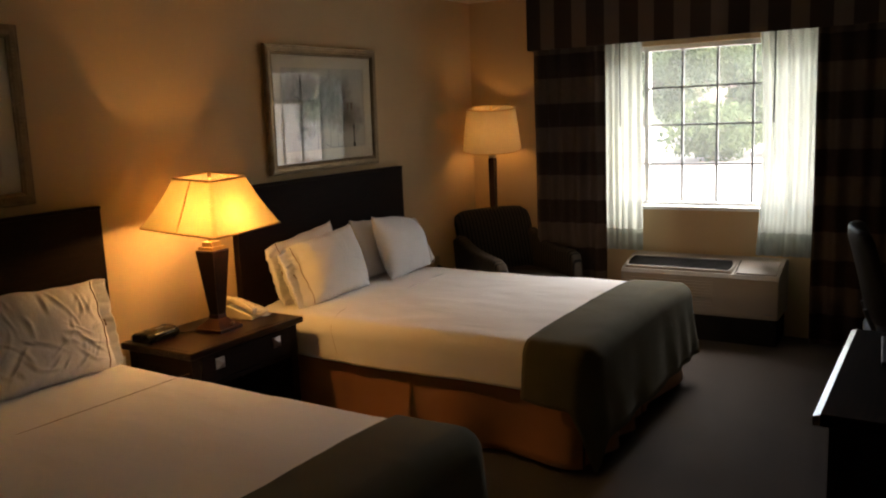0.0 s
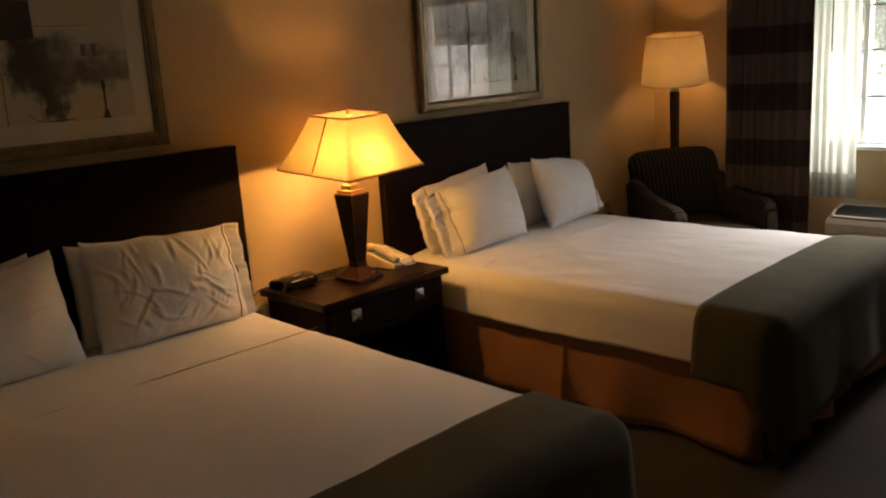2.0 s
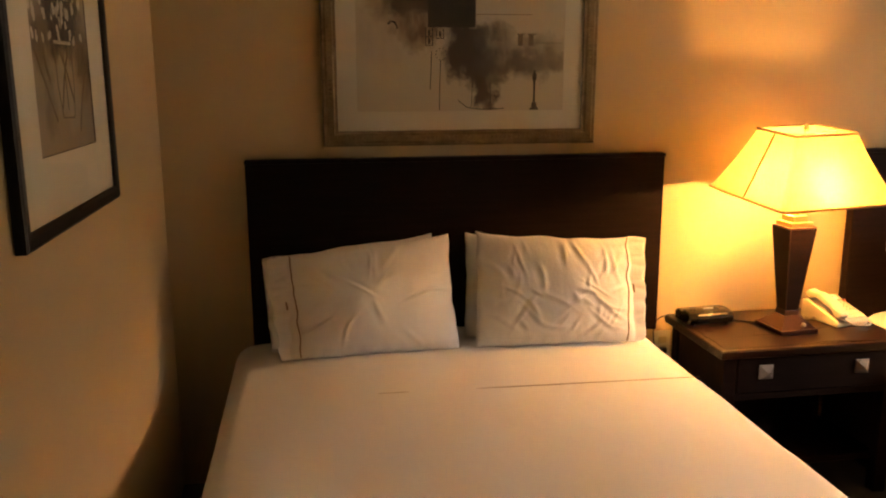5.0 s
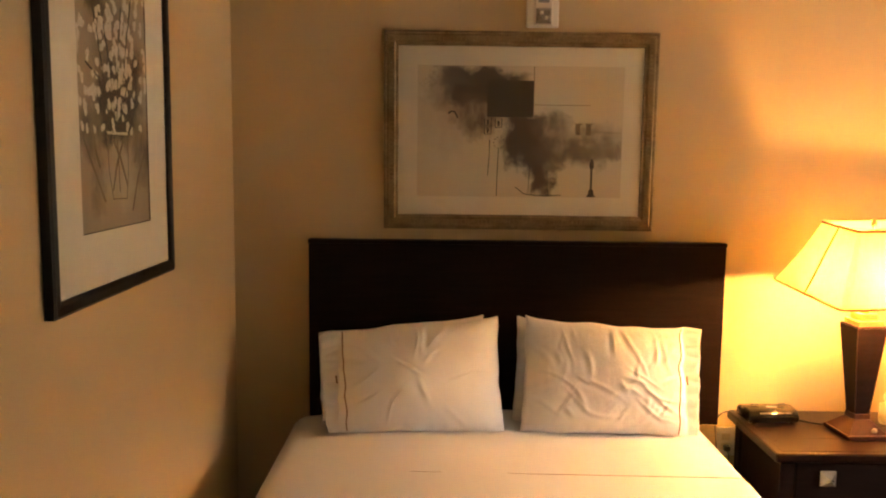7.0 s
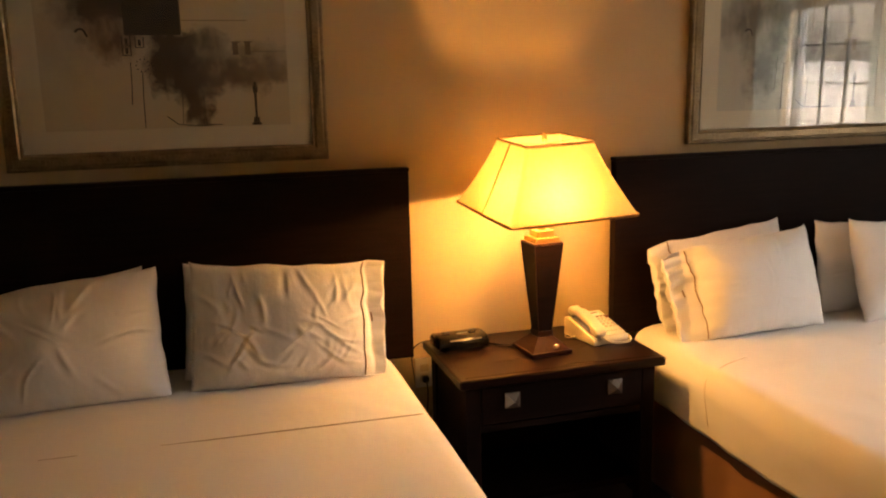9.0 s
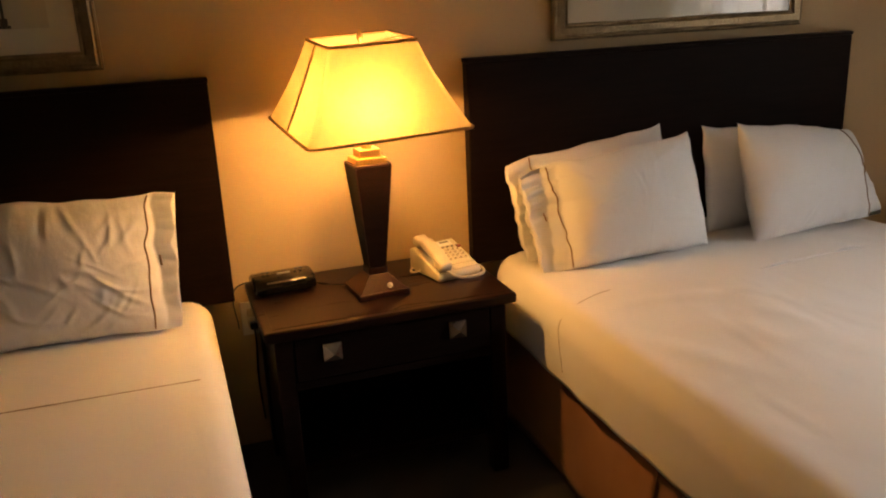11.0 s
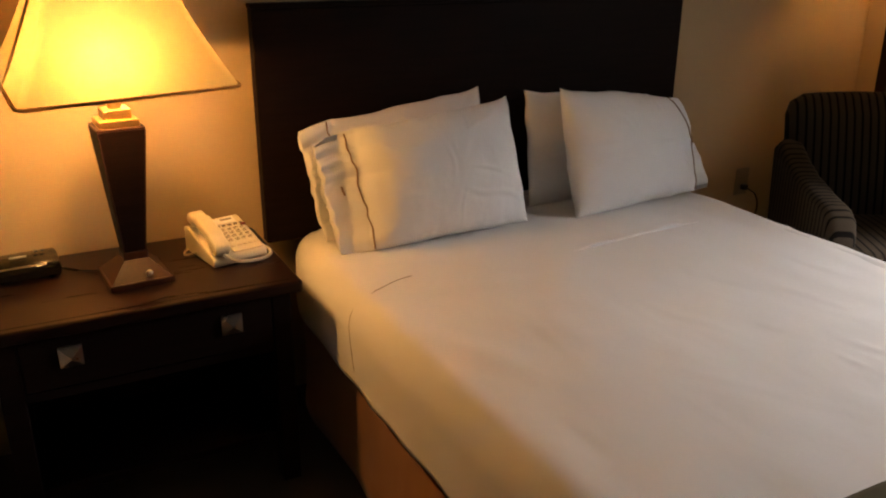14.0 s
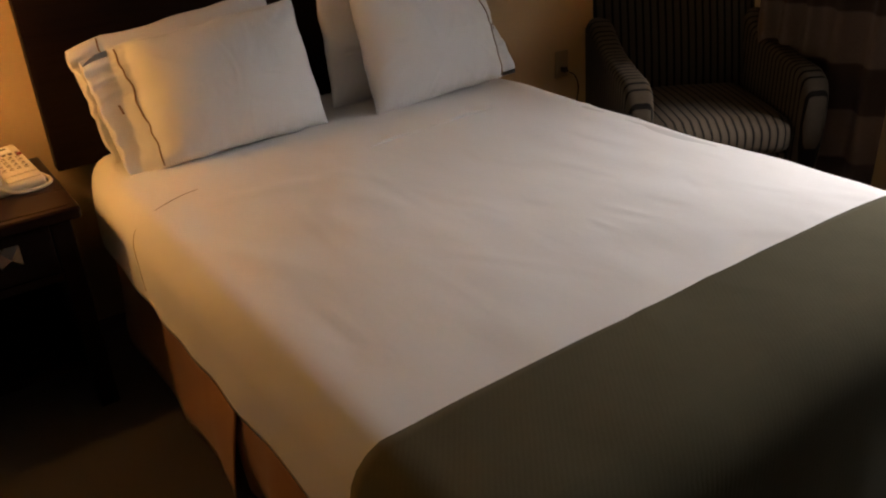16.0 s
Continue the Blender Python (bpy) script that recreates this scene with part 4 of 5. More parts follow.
hs = part("handset", prism([(-0.105, 0.0), (-0.112, 0.020), (-0.100, 0.034), (-0.068, 0.036), (-0.045, 0.046), (0.045, 0.046), (0.070, 0.036), (0.100, 0.034), (0.112, 0.018), (0.105, 0.0), (0.070, 0.0), (0.052, 0.018), (-0.052, 0.018), (-0.070, 0.0)], "x", -0.024, 0.024, 0.008, 3), IVORY, ph, "ivory handset resting in its cradle", True)
hs.matrix_local = on_slope(-0.050, -0.004, 0.004)
cable("cord", [(-0.05, -0.112, 0.035), (-0.02, -0.135, 0.016), (0.03, -0.142, 0.008), (0.085, -0.128, 0.007), (0.105, -0.09, 0.010), (0.092, -0.06, 0.02)], 0.0052, IVORY, ph, "coiled ivory handset cord")
cable("line_cord", [(-0.082, 0.02, 0.015), (-0.105, 0.03, 0.008), (-0.10, 0.07, 0.005), (-0.07, 0.10, 0.005)], 0.003, IVORY, ph, "ivory line cord")

# ---- framed pictures over the beds ----


def rail(profile, length, miter):
    """A moulding along x, mitred at both ends. profile: (inward, depth) pairs; length: outer length."""
    bm = bmesh.new()
    a = [bm.verts.new((-length / 2 + u * miter, -v, u)) for u, v in profile]
    b = [bm.verts.new((length / 2 - u * miter, -v, u)) for u, v in profile]
    n = len(profile)
    for i in range(n):
        j = (i + 1) % n
        bm.faces.new((a[i], a[j], b[j], b[i]))
    bm.faces.new(a[::-1])
    bm.faces.new(b)
    return bm


def framed(name, w, h, profile, mat, m, label, art, opening, bevel_line, beads=False, group="", pane_mat=None):
    """A frame of four mitred rails, a mat with a window, the print and the glass. opening: half width, half height of the print."""
    p = thing(name, label, "picture", m, group)
    fw = max(u for u, v in profile)
    for length, rz, dx, dz in ((w, 0, 0, -h / 2), (w, 180, 0, h / 2), (h, 90, w / 2, 0), (h, 270, -w / 2, 0)):
        r = part("frame_rail", rail(profile, length, 1.0), mat, p)
        r.matrix_local = Matrix.Translation((dx, 0, dz)) @ Euler((0, radians(-rz), 0)).to_matrix().to_4x4()
    iw, ih = w / 2 - fw + 0.006, h / 2 - fw + 0.006
    part("backing", box(-iw, iw, -0.006, -0.002, -ih, ih), GILT_DARK, p)
    ow, oh = opening
    for x0, x1, z0, z1 in ((-iw, iw, oh, ih), (-iw, iw, -ih, -oh), (-iw, -ow, -oh, oh), (ow, iw, -oh, oh)):
        part("mat", box(x0, x1, -0.0135, -0.011, z0, z1), MAT, p, "cream mat board")
    for x0, x1, z0, z1 in ((-ow, ow, oh - 0.002, oh), (-ow, ow, -oh, -oh + 0.002), (-ow, -ow + 0.002, -oh + 0.002, oh - 0.002), (ow - 0.002, ow, -oh + 0.002, oh - 0.002)):
        part("mat_bevel", box(x0, x1, -0.0128, -0.0112, z0, z1), bevel_line, p)
    part("print", box(-ow, ow, -0.0108, -0.0085, -oh, oh), art, p, "ink-wash print")
    glass = part("glass", pane_box(-iw, iw, -0.0185, -0.0165, -ih, ih, ("y", -1)), pane_mat or PANE, p, "clear picture glass")
    glass.visible_shadow = False
    if beads:
        bm = bmesh.new()
        bead = 0.012
        for sx in (-1, 1):
            for k in range(int(h / 0.016) - 3):
                z = -h / 2 + 0.03 + k * 0.016
                box(sx * (w / 2 - 0.030) - bead / 2, sx * (w / 2 - 0.030) + bead / 2, -0.0292, -0.027, z - 0.005, z + 0.005, 0, 2, bm)
        for sz in (-1, 1):
            for k in range(int(w / 0.016) - 3):
                x = -w / 2 + 0.03 + k * 0.016
                box(x - 0.005, x + 0.005, -0.0292, -0.027, sz * (h / 2 - 0.030) - bead / 2, sz * (h / 2 - 0.030) + bead / 2, 0, 2, bm)
        tagged(part("beaded_moulding", bm, mat, p), kind="stuff")
    return p


def ink(bm, x0, x1, z0, z1):
    return box(x0, x1, -0.0116, -0.0107, z0, z1, 0, 2, bm)


def ink_line(pts, w, bm):
    for (xa, za), (xb, zb) in zip(pts, pts[1:]):
        d = Vector((xb - xa, 0, zb - za))
        n = Vector((-d.z, 0, d.x)).normalized() * w / 2
        v = [bm.verts.new((xa + s * n.x, y, za + s * n.z)) for y in (-0.0116, -0.0106) for s in (-1, 1)] + [bm.verts.new((xb + s * n.x, y, zb + s * n.z)) for y in (-0.0116, -0.0106) for s in (-1, 1)]
        for f in ((0, 1, 5, 4), (2, 6, 7, 3), (0, 4, 6, 2), (1, 3, 7, 5), (0, 2, 3, 1), (4, 5, 7, 6)):
            bm.faces.new([v[i] for i in f])
    return bm


MOULD = [(0.0, 0.0), (0.0, 0.020), (0.006, 0.026), (0.012, 0.024), (0.018, 0.028), (0.040, 0.028), (0.046, 0.022), (0.052, 0.024), (0.055, 0.018), (0.055, 0.0)]


def street_print(p, dark=True):
    """Inked marks over the wash: a block, pendant lanterns, tall lines, a boat-like stroke, a lamp post."""
    if dark:
        part("ink_block", ink(bmesh.new(), -0.125, 0.048, 0.055, 0.19), INK, p)
    bm = ink(bmesh.new(), 0.0475, 0.0505, 0.06, 0.243)
    ink(bm, 0.05, 0.26, 0.100, 0.102)
    ink(bm, 0.25, 0.38, 0.0, 0.0015)
    part("ink_lines", bm, INK_SOFT, p)
    bm = bmesh.new()
    for x, z in ((-0.135, 0.02), (-0.135, -0.01), (-0.095, 0.015)):
        ink(bm, x, x + 0.028, z, z + 0.003)
        ink(bm, x, x + 0.003, z, z + 0.034)
        ink(bm, x + 0.025, x + 0.028, z, z + 0.034)
        ink(bm, x + 0.010, x + 0.018, z + 0.006, z + 0.026)
    for k in range(10):
        a = 2 * math.pi * k / 10
        ink(bm, -0.077 + 0.020 * math.cos(a) - 0.002, -0.077 + 0.020 * math.cos(a) + 0.002, -0.040 + 0.020 * math.sin(a) - 0.002, -0.040 + 0.020 * math.sin(a) + 0.002)
    ink_line([(-0.113, -0.03), (-0.115, -0.10), (-0.119, -0.165)], 0.003, bm)
    ink_line([(-0.079, -0.06), (-0.083, -0.15), (-0.084, -0.24)], 0.003, bm)
    ink_line([(-0.015, -0.205), (0.02, -0.232), (0.07, -0.238), (0.16, -0.236)], 0.003, bm)
    ink_line([(-0.27, 0.065), (-0.26, 0.075), (-0.245, 0.072), (-0.235, 0.05)], 0.006, bm)
    ink_line([(0.035, -0.23), (0.04, -0.12)], 0.002, bm)
    ink_line([(0.11, -0.235), (0.105, -0.14)], 0.002, bm)
    tagged(part("ink_drawing", bm, INK, p), kind="stuff")
    bm = ink(bmesh.new(), 0.258, 0.290, -0.242, -0.234)
    ink(bm, 0.264, 0.284, -0.234, -0.215)
    ink(bm, 0.270, 0.278, -0.215, -0.13)
    ink(bm, 0.266, 0.282, -0.134, -0.110)
    ink(bm, 0.270, 0.278, -0.110, -0.098)
    part("ink_lamp_post", bm, INK, p)
    bm = bmesh.new()
    for x in (0.205, 0.245):
        ink(bm, x, x + 0.03, 0.03, 0.034)
        ink(bm, x + 0.004, x + 0.022, -0.01, 0.03)
    part("ink_boxes", bm, INK_SOFT, p)


pic1 = framed("framed_picture", 1.022, 0.736, MOULD, GILT, pose(0.792, -0.009, 1.662, 0.8), "abstract ink-wash street print in bronze-silver frame above the bed", ART, (0.386, 0.244), PETAL, True, "pair of framed prints")
street_print(pic1)
pic2 = framed("framed_picture", 1.034, 0.738, MOULD, GILT, pose(3.247, -0.009, 1.656, 0.8), "grey ink-wash print in bronze-silver frame, glass reflecting the window", ART_GREY, (0.386, 0.244), PETAL, True, "pair of framed prints")
street_print(pic2, False)

BLACK_MOULD = [(0.0, 0.0), (0.0, 0.020), (0.006, 0.024), (0.024, 0.023), (0.032, 0.020), (0.032, 0.0)]
pic3 = framed("flower_picture", 0.742, 0.960, BLACK_MOULD, BLACK_FRAME, pose(WX + 0.003, -1.163, 1.716, 0, 0, 90), "black-framed sepia print of white flowers in a vase", SEPIA, (0.208, 0.325), INK, pane_mat=MATTE_PANE)
rnd = random.Random(5)


def petals(count, spread, r0, r1):
    bm = bmesh.new()
    for _ in range(count):
        x, z = spread(rnd)
        for k in range(5):
            a, r = rnd.random() * 6.28, rnd.uniform(r0, r1)
            px, pz = x + r * 0.8 * math.cos(a), z + r * 0.8 * math.sin(a)
            ring = [(px + r * math.cos(t) * 0.75, -0.0113 - 0.0004 * rnd.random(), pz + r * math.sin(t)) for t in np.linspace(0, 5.5, 8)]
            vs = [bm.verts.new(q) for q in ring]
            lo = [bm.verts.new((q[0], -0.0106, q[2])) for q in ring]
            bm.faces.new(vs)
            for i in range(8):
                bm.faces.new((vs[i], vs[(i + 1) % 8], lo[(i + 1) % 8], lo[i]))
    return bm


tagged(part("painted_petals", petals(170, lambda r: (max(-0.20, min(0.20, r.gauss(0, 0.105))), max(-0.09, min(0.24, r.gauss(0.08, 0.085)))), 0.0045, 0.009), PETAL, pic3), kind="stuff")
tagged(part("painted_buds", petals(16, lambda r: (r.choice((-0.15, -0.10, 0.09, 0.13)) + r.gauss(0, 0.016), r.uniform(0.20, 0.30)), 0.004, 0.008), PETAL, pic3), kind="stuff")
bm = bmesh.new()
for x0, x1, z1 in ((-0.03, -0.15, 0.27), (0.0, -0.06, 0.15), (0.02, 0.12, 0.24), (0.01, 0.16, 0.08), (-0.02, -0.16, 0.05), (0.0, 0.05, 0.20)):
    ink_line([(x0, -0.10), ((x0 + x1) / 2, z1 * 0.4), (x1, z1)], 0.005, bm)
part("painted_stems", bm, INK, pic3)
bm = bmesh.new()
ink_line([(-0.030, -0.235), (0.0, -0.17), (0.045, -0.11)], 0.007, bm)
ink_line([(0.060, -0.225), (0.02, -0.16), (-0.025, -0.11)], 0.008, bm)
ink_line([(0.012, -0.24), (0.005, -0.11)], 0.004, bm)
ink_line([(-0.055, -0.10), (-0.050, -0.19), (-0.030, -0.255), (0.055, -0.258), (0.068, -0.19), (0.070, -0.10)], 0.003, bm)
ink_line([(-0.19, -0.11), (-0.13, -0.19), (-0.075, -0.26)], 0.007, bm)
ink_line([(0.19, -0.14), (0.13, -0.21), (0.09, -0.29)], 0.005, bm)
ink_line([(-0.14, -0.08), (-0.12, -0.15), (-0.10, -0.18)], 0.010, bm)
ink_line([(0.12, -0.07), (0.13, -0.13), (0.11, -0.17)], 0.009, bm)
part("painted_vase", bm, INK_SOFT, pic3)
part("vase_rim", ink_line([(-0.055, -0.10), (0.07, -0.10)], 0.007, bmesh.new()), PETAL, pic3)

# ---- strobe alarm above the picture ----
al = thing("strobe_alarm", "white wall-mounted fire strobe with a clear faceted lens", "alarm", pose(0.868, -0.0, 2.047))
part("wall_plate", box(-0.060, 0.060, -0.018, -0.0, 0.0, 0.165, 0.006, 3), PLATE, al)
part("housing", box(-0.034, 0.034, -0.045, -0.018, 0.008, 0.150, 0.006, 3), PLATE, al)
lens = part("lens", frustum(0, 0, 0.0, 0.014, 0.028, 0.028, 0.019, 0.019), CHROME, al, "clear faceted square strobe lens")
lens.matrix_local = pose(0, -0.045, 0.038, 90, 0, 0)
for fx, fy in ((-0.009, -0.009), (0.009, -0.009), (-0.009, 0.009), (0.009, 0.009)):
    part("facet", frustum(fx, fy, 0.013, 0.018, 0.008, 0.008, 0.001, 0.001), PLATE if fx * fy < 0 else CHROME, lens)
part("sounder_slots", box(-0.02, 0.02, -0.047, -0.044, 0.085, 0.135, 0.002), GREY_PLASTIC, al)


# ---- sockets ----


def outlet(x, z, cord, label, face=None):
    o = thing("wall_outlet", label, "outlet", pose(x, 0.0, z), "wall outlets")
    part("cover_plate", box(-0.036, 0.036, -0.006, 0.0, -0.058, 0.058, 0.002), face or PLATE, o)
    for dz in (-0.02, 0.02):
        part("socket_face", box(-0.017, 0.017, -0.009, -0.006, dz - 0.014, dz + 0.014, 0.002), face or IVORY, o)
    part("plug", box(-0.012, 0.012, -0.034, -0.009, -0.032, -0.010, 0.004), BLACK_PLASTIC, o, "black plug")
    cable("flex", cord, 0.003, BLACK_PLASTIC, o, "black flex")
    return o


outlet(1.632, 0.462, [(0, -0.034, -0.022), (0.0, -0.05, -0.06), (-0.005, -0.03, -0.2), (0.0, -0.03, -0.36)], "cream wall outlet with black plug beside the nightstand")
outlet(4.470, 0.470, [(0, -0.034, -0.022), (0.03, -0.06, -0.05), (0.05, -0.05, -0.2), (0.08, -0.06, -0.44)], "dim almond wall outlet with black plug beside the armchair", ALMOND)

# hem stitching on the sheets
tagged(link("sheet_hem", stitch_line(0.36, 1.44, -0.690, 0.598, -0.03), PIPING), "thin brown hem stitch across the sheet", "hem")

from mathutils.bvhtree import BVHTree


def on_cloth(ob, start, way):
    """Where a line meets a cloth, just clear of it."""
    tree_ = BVHTree.FromPolygons([v.co for v in ob.data.vertices], [tuple(p.vertices) for p in ob.data.polygons])
    at, n, _, _ = tree_.ray_cast(Vector(start), Vector(way))
    return at - Vector(way) * 0.0052


window_sheet = bpy.data.objects["bed_sheet.001"]
hem_pts = [on_cloth(window_sheet, (2.64 - 0.12 * k / 7, -0.580 - 0.030 * (k / 7) ** 2, 1.0), (0, 0, -1)) for k in range(8)]
hem_pts += [on_cloth(window_sheet, (2.2, -0.625 - 0.045 * k / 5, 0.545 - 0.15 * k / 5), (1, 0, 0)) for k in range(6)]
tagged(cable("sheet_hem", hem_pts, 0.0007, PIPING), "thin brown hem stitch over the edge of the sheet", "hem")

fold_bm = bmesh.new()
fold_rows = []
for i in range(41):
    f = i / 40
    x, y = 3.06 + 0.57 * f, -0.656 + 0.056 * f + 0.004 * noise.noise((f * 4, 2.0, 0.0))
    k = min(1.0, 6 * f, 6 * (1 - f)) * (0.8 + 0.5 * noise.noise((f * 6, 5.0, 1.0)))
    fold_rows.append([fold_bm.verts.new((x, y + dy, 0.5965 + 1.6 * dz * k)) for dy, dz in ((0.030, 0.0), (0.016, 0.004), (0.004, 0.0085), (-0.004, 0.0095), (-0.008, 0.0075), (-0.007, 0.004), (-0.003, 0.0))])
for p_, q_ in zip(fold_rows, fold_rows[1:]):
    for k in range(6):
        fold_bm.faces.new((p_[k], q_[k], q_[k + 1], p_[k + 1]))
fold = link("sheet_fold", fold_bm, SHEET, True)
tagged(fold, "small raised fold across the white sheet", "fold")

# ---- floor lamp ----
fl = thing("floor_lamp", "lit floor lamp, dark wooden pole and cream drum shade", "lamp", pose(4.86, -0.30, 0))
part("base", cap_lathe([(0.125, 0.0), (0.125, 0.012), (0.115, 0.020), (0.04, 0.030), (0.026, 0.045)], 32), LAMP_WOOD, fl)
part("pole", frustum(0, 0, 0.04, 1.245, 0.017, 0.017, 0.024, 0.024), LAMP_WOOD, fl, "square dark wooden pole")
part("collar", cap_lathe([(0.018, 1.245), (0.030, 1.252), (0.030, 1.262), (0.014, 1.270)], 24), CHROME, fl)
part("cup", cap_lathe([(0.012, 1.268), (0.024, 1.285), (0.026, 1.300), (0.012, 1.310)], 24), CHROME, fl)
part("socket", cap_lathe([(0.014, 1.31), (0.016, 1.38), (0.012, 1.385)], 20), BRASS, fl)
part("bulb", cap_lathe([(0.012, 1.385), (0.014, 1.405), (0.025, 1.432), (0.029, 1.452), (0.022, 1.475), (0.008, 1.487)], 20), BULB, fl, "lit frosted bulb", True)
LEAN = Matrix.Translation((0, 0, 1.46)) @ Matrix.Rotation(radians(7), 4, Vector((0.48, -0.88, 0))) @ Matrix.Translation((0, 0, -1.46))
drum = part("shade", lathe([(0.222, 1.306), (0.216, 1.37), (0.2, 1.5), (0.183, 1.622)], 48), DRUM, fl, "cream tapered drum shade glowing softly, sitting tipped", True)
drum.matrix_local = LEAN
for r, z in ((0.2225, 1.306), (0.1835, 1.622)):
    cable("trim", [(r * math.cos(2 * math.pi * i / 24), r * math.sin(2 * math.pi * i / 24), z) for i in range(25)], 0.003, TRIM, drum, "brown rim binding")
for k in range(3):
    a = 2 * math.pi * k / 3
    part("spider_arm", tube((0, 0, 1.605), (0.183 * math.cos(a), 0.183 * math.sin(a), 1.618), 0.002, 0.002, 8), BRASS, fl).matrix_local = LEAN
part("harp_post", tube((0, 0.03, 1.38), (0, 0.0, 1.605), 0.002, 0.002, 8), BRASS, fl)
part("finial", cap_lathe([(0.004, 1.603), (0.008, 1.612), (0.006, 1.624), (0.009, 1.632), (0.002, 1.640)], 16), BRASS, fl, "", True).matrix_local = LEAN

# ---- armchair ----
ac = thing("armchair", "dark brown striped upholstered armchair in the corner by the lamp", "armchair", pose(4.600, -0.60, 0, 0, 0, -31))


def cushion(x0, x1, y0, y1, z0, z1, r, puff):
    bm = box(x0, x1, y0, y1, z0, z1)
    bmesh.ops.subdivide_edges(bm, edges=bm.edges, cuts=9, use_grid_fill=True)
    c = Vector(((x0 + x1) / 2, (y0 + y1) / 2, (z0 + z1) / 2))
    h = Vector(((x1 - x0) / 2, (y1 - y0) / 2, (z1 - z0) / 2))
    for v in bm.verts:
        d = v.co - c
        inner = Vector([max(-(h[i] - r), min(h[i] - r, d[i])) for i in range(3)])
        rest = d - inner
        if rest.length > 1e-9:
            v.co = c + inner + rest.normalized() * r
        for i in range(3):
            j, k = (i + 1) % 3, (i + 2) % 3
            if abs(abs(d[i]) - h[i]) < 1e-6:
                v.co[i] += math.copysign(puff, d[i]) * (1 - (d[j] / h[j]) ** 2) * (1 - (d[k] / h[k]) ** 2)
    return bm


part("seat", cushion(-0.265, 0.265, -0.355, 0.20, 0.285, 0.425, 0.055, 0.018), CHAIR_X, ac, "", True)
part("seat_rail", box(-0.265, 0.265, -0.325, 0.20, 0.19, 0.292, 0.015), CHAIR_X, ac)
bm = cushion(-0.325, 0.325, -0.055, 0.05, 0.0, 0.60, 0.050, 0.014)
for v in bm.verts:
    k = max(0.0, v.co.z / 0.6)
    v.co.x *= 0.93 + 0.07 * k
    if v.co.z > 0.5:
        v.co.z -= 0.018 * max(0, (abs(v.co.x) - 0.22) / 0.1) ** 2
    v.co.y += 0.16 * k ** 1.2
    v.co.z += 0.262
    v.co.y += 0.165
part("backrest", bm, CHAIR_X, ac, "", True)
arm = [(-0.352, 0.23), (-0.368, 0.40), (-0.362, 0.50), (-0.335, 0.560), (-0.28, 0.588), (-0.15, 0.598), (0.02, 0.620), (0.15, 0.660), (0.24, 0.70), (0.30, 0.66), (0.24, 0.23)]
for s in (-1, 1):
    part("arm", prism(arm, "x", s * 0.262, s * 0.362, 0.030, 4), CHAIR_Y, ac, "", True)
for sx in (-0.29, 0.29):
    for sy in (-0.31, 0.20):
        part("leg", frustum(sx, sy, 0.0, 0.20, 0.014, 0.014, 0.024, 0.024), WOOD, ac)

# ---- window wall: heater, curtains ----
hu = thing("wall_air_conditioner", "cream through-wall air conditioner with dark top grille under the window", "air conditioner", pose(EX, -1.880, 0.187))
Y0, Y1 = -0.530, 0.522
body = [(-0.345, 0.0), (-0.352, 0.02), (-0.351, 0.262), (-0.336, 0.286), (-0.135, 0.346), (-0.10, 0.352), (-0.0, 0.352), (-0.0, 0.0)]
part("body", prism(body, "y", Y0, Y1, 0.010, 3), AC_BODY, hu, "cream enamelled metal case")
slope = pose(-0.336, 0, 0.286, 0, -16.6, 0)
part("grille_frame", box(0.012, 0.200, Y0 + 0.300, Y1 - 0.020, -0.004, 0.008, 0.011, 3), AC_BODY, hu).matrix_local = slope
out = [(0.030 + 0.075 - 0.075 * math.cos(math.pi * k / 12), Y0 + 0.345 - 0.03 * math.sin(math.pi * k / 12)) for k in range(13)]
out += [(0.030 + 0.075 + 0.075 * math.cos(math.pi * k / 12), Y1 - 0.060 + 0.03 * math.sin(math.pi * k / 12)) for k in range(13)]
rim_pts = [(x + (0.006 if x > 0.105 else -0.006), y + (0.010 if y > 0 else -0.010), 0.006) for x, y in out]
cable("vent_rim", rim_pts + [rim_pts[0]], 0.0105, AC_BODY, hu, "rounded cream rim round the vent").matrix_local = slope
part("vent_recess", prism(out, "z", 0.0075, 0.0095), AC_DARK, hu, "dark rounded vent opening").matrix_local = slope
for k in range(8):
    x = 0.046 + k * 0.0185
    part("slat", box(x - 0.002, x + 0.002, Y0 + 0.325, Y1 - 0.040, 0.009, 0.0125), VENT_SLAT, hu).matrix_local = slope
part("control_lid", box(0.010, 0.205, Y0 + 0.020, Y0 + 0.270, -0.004, 0.010, 0.006, 3), AC_BODY, hu, "hinged control lid").matrix_local = slope
part("lid_gap", box(0.008, 0.207, Y0 + 0.276, Y0 + 0.282, 0.0, 0.003), AC_DARK, hu).matrix_local = slope
for k in range(9):
    z = 0.060 + k * 0.020
    part("louvre", box(-0.3575, -0.345, Y0 + 0.42, Y1 - 0.03, z, z + 0.010, 0.002), AC_BODY, hu)
part("front_seam", box(-0.3525, -0.346, Y0 + 0.01, Y1 - 0.01, 0.258, 0.262), GREY_PLASTIC, hu)
part("maker_badge", box(-0.3545, -0.350, Y0 + 0.035, Y0 + 0.085, 0.030, 0.042), GREY_PLASTIC, hu, "small dark maker's badge")
part("sleeve_skirt", box(-0.31, -0.0, Y0 + 0.02, Y1 - 0.02, -0.19, 0.0), AC_DARK, hu, "dark recessed base")


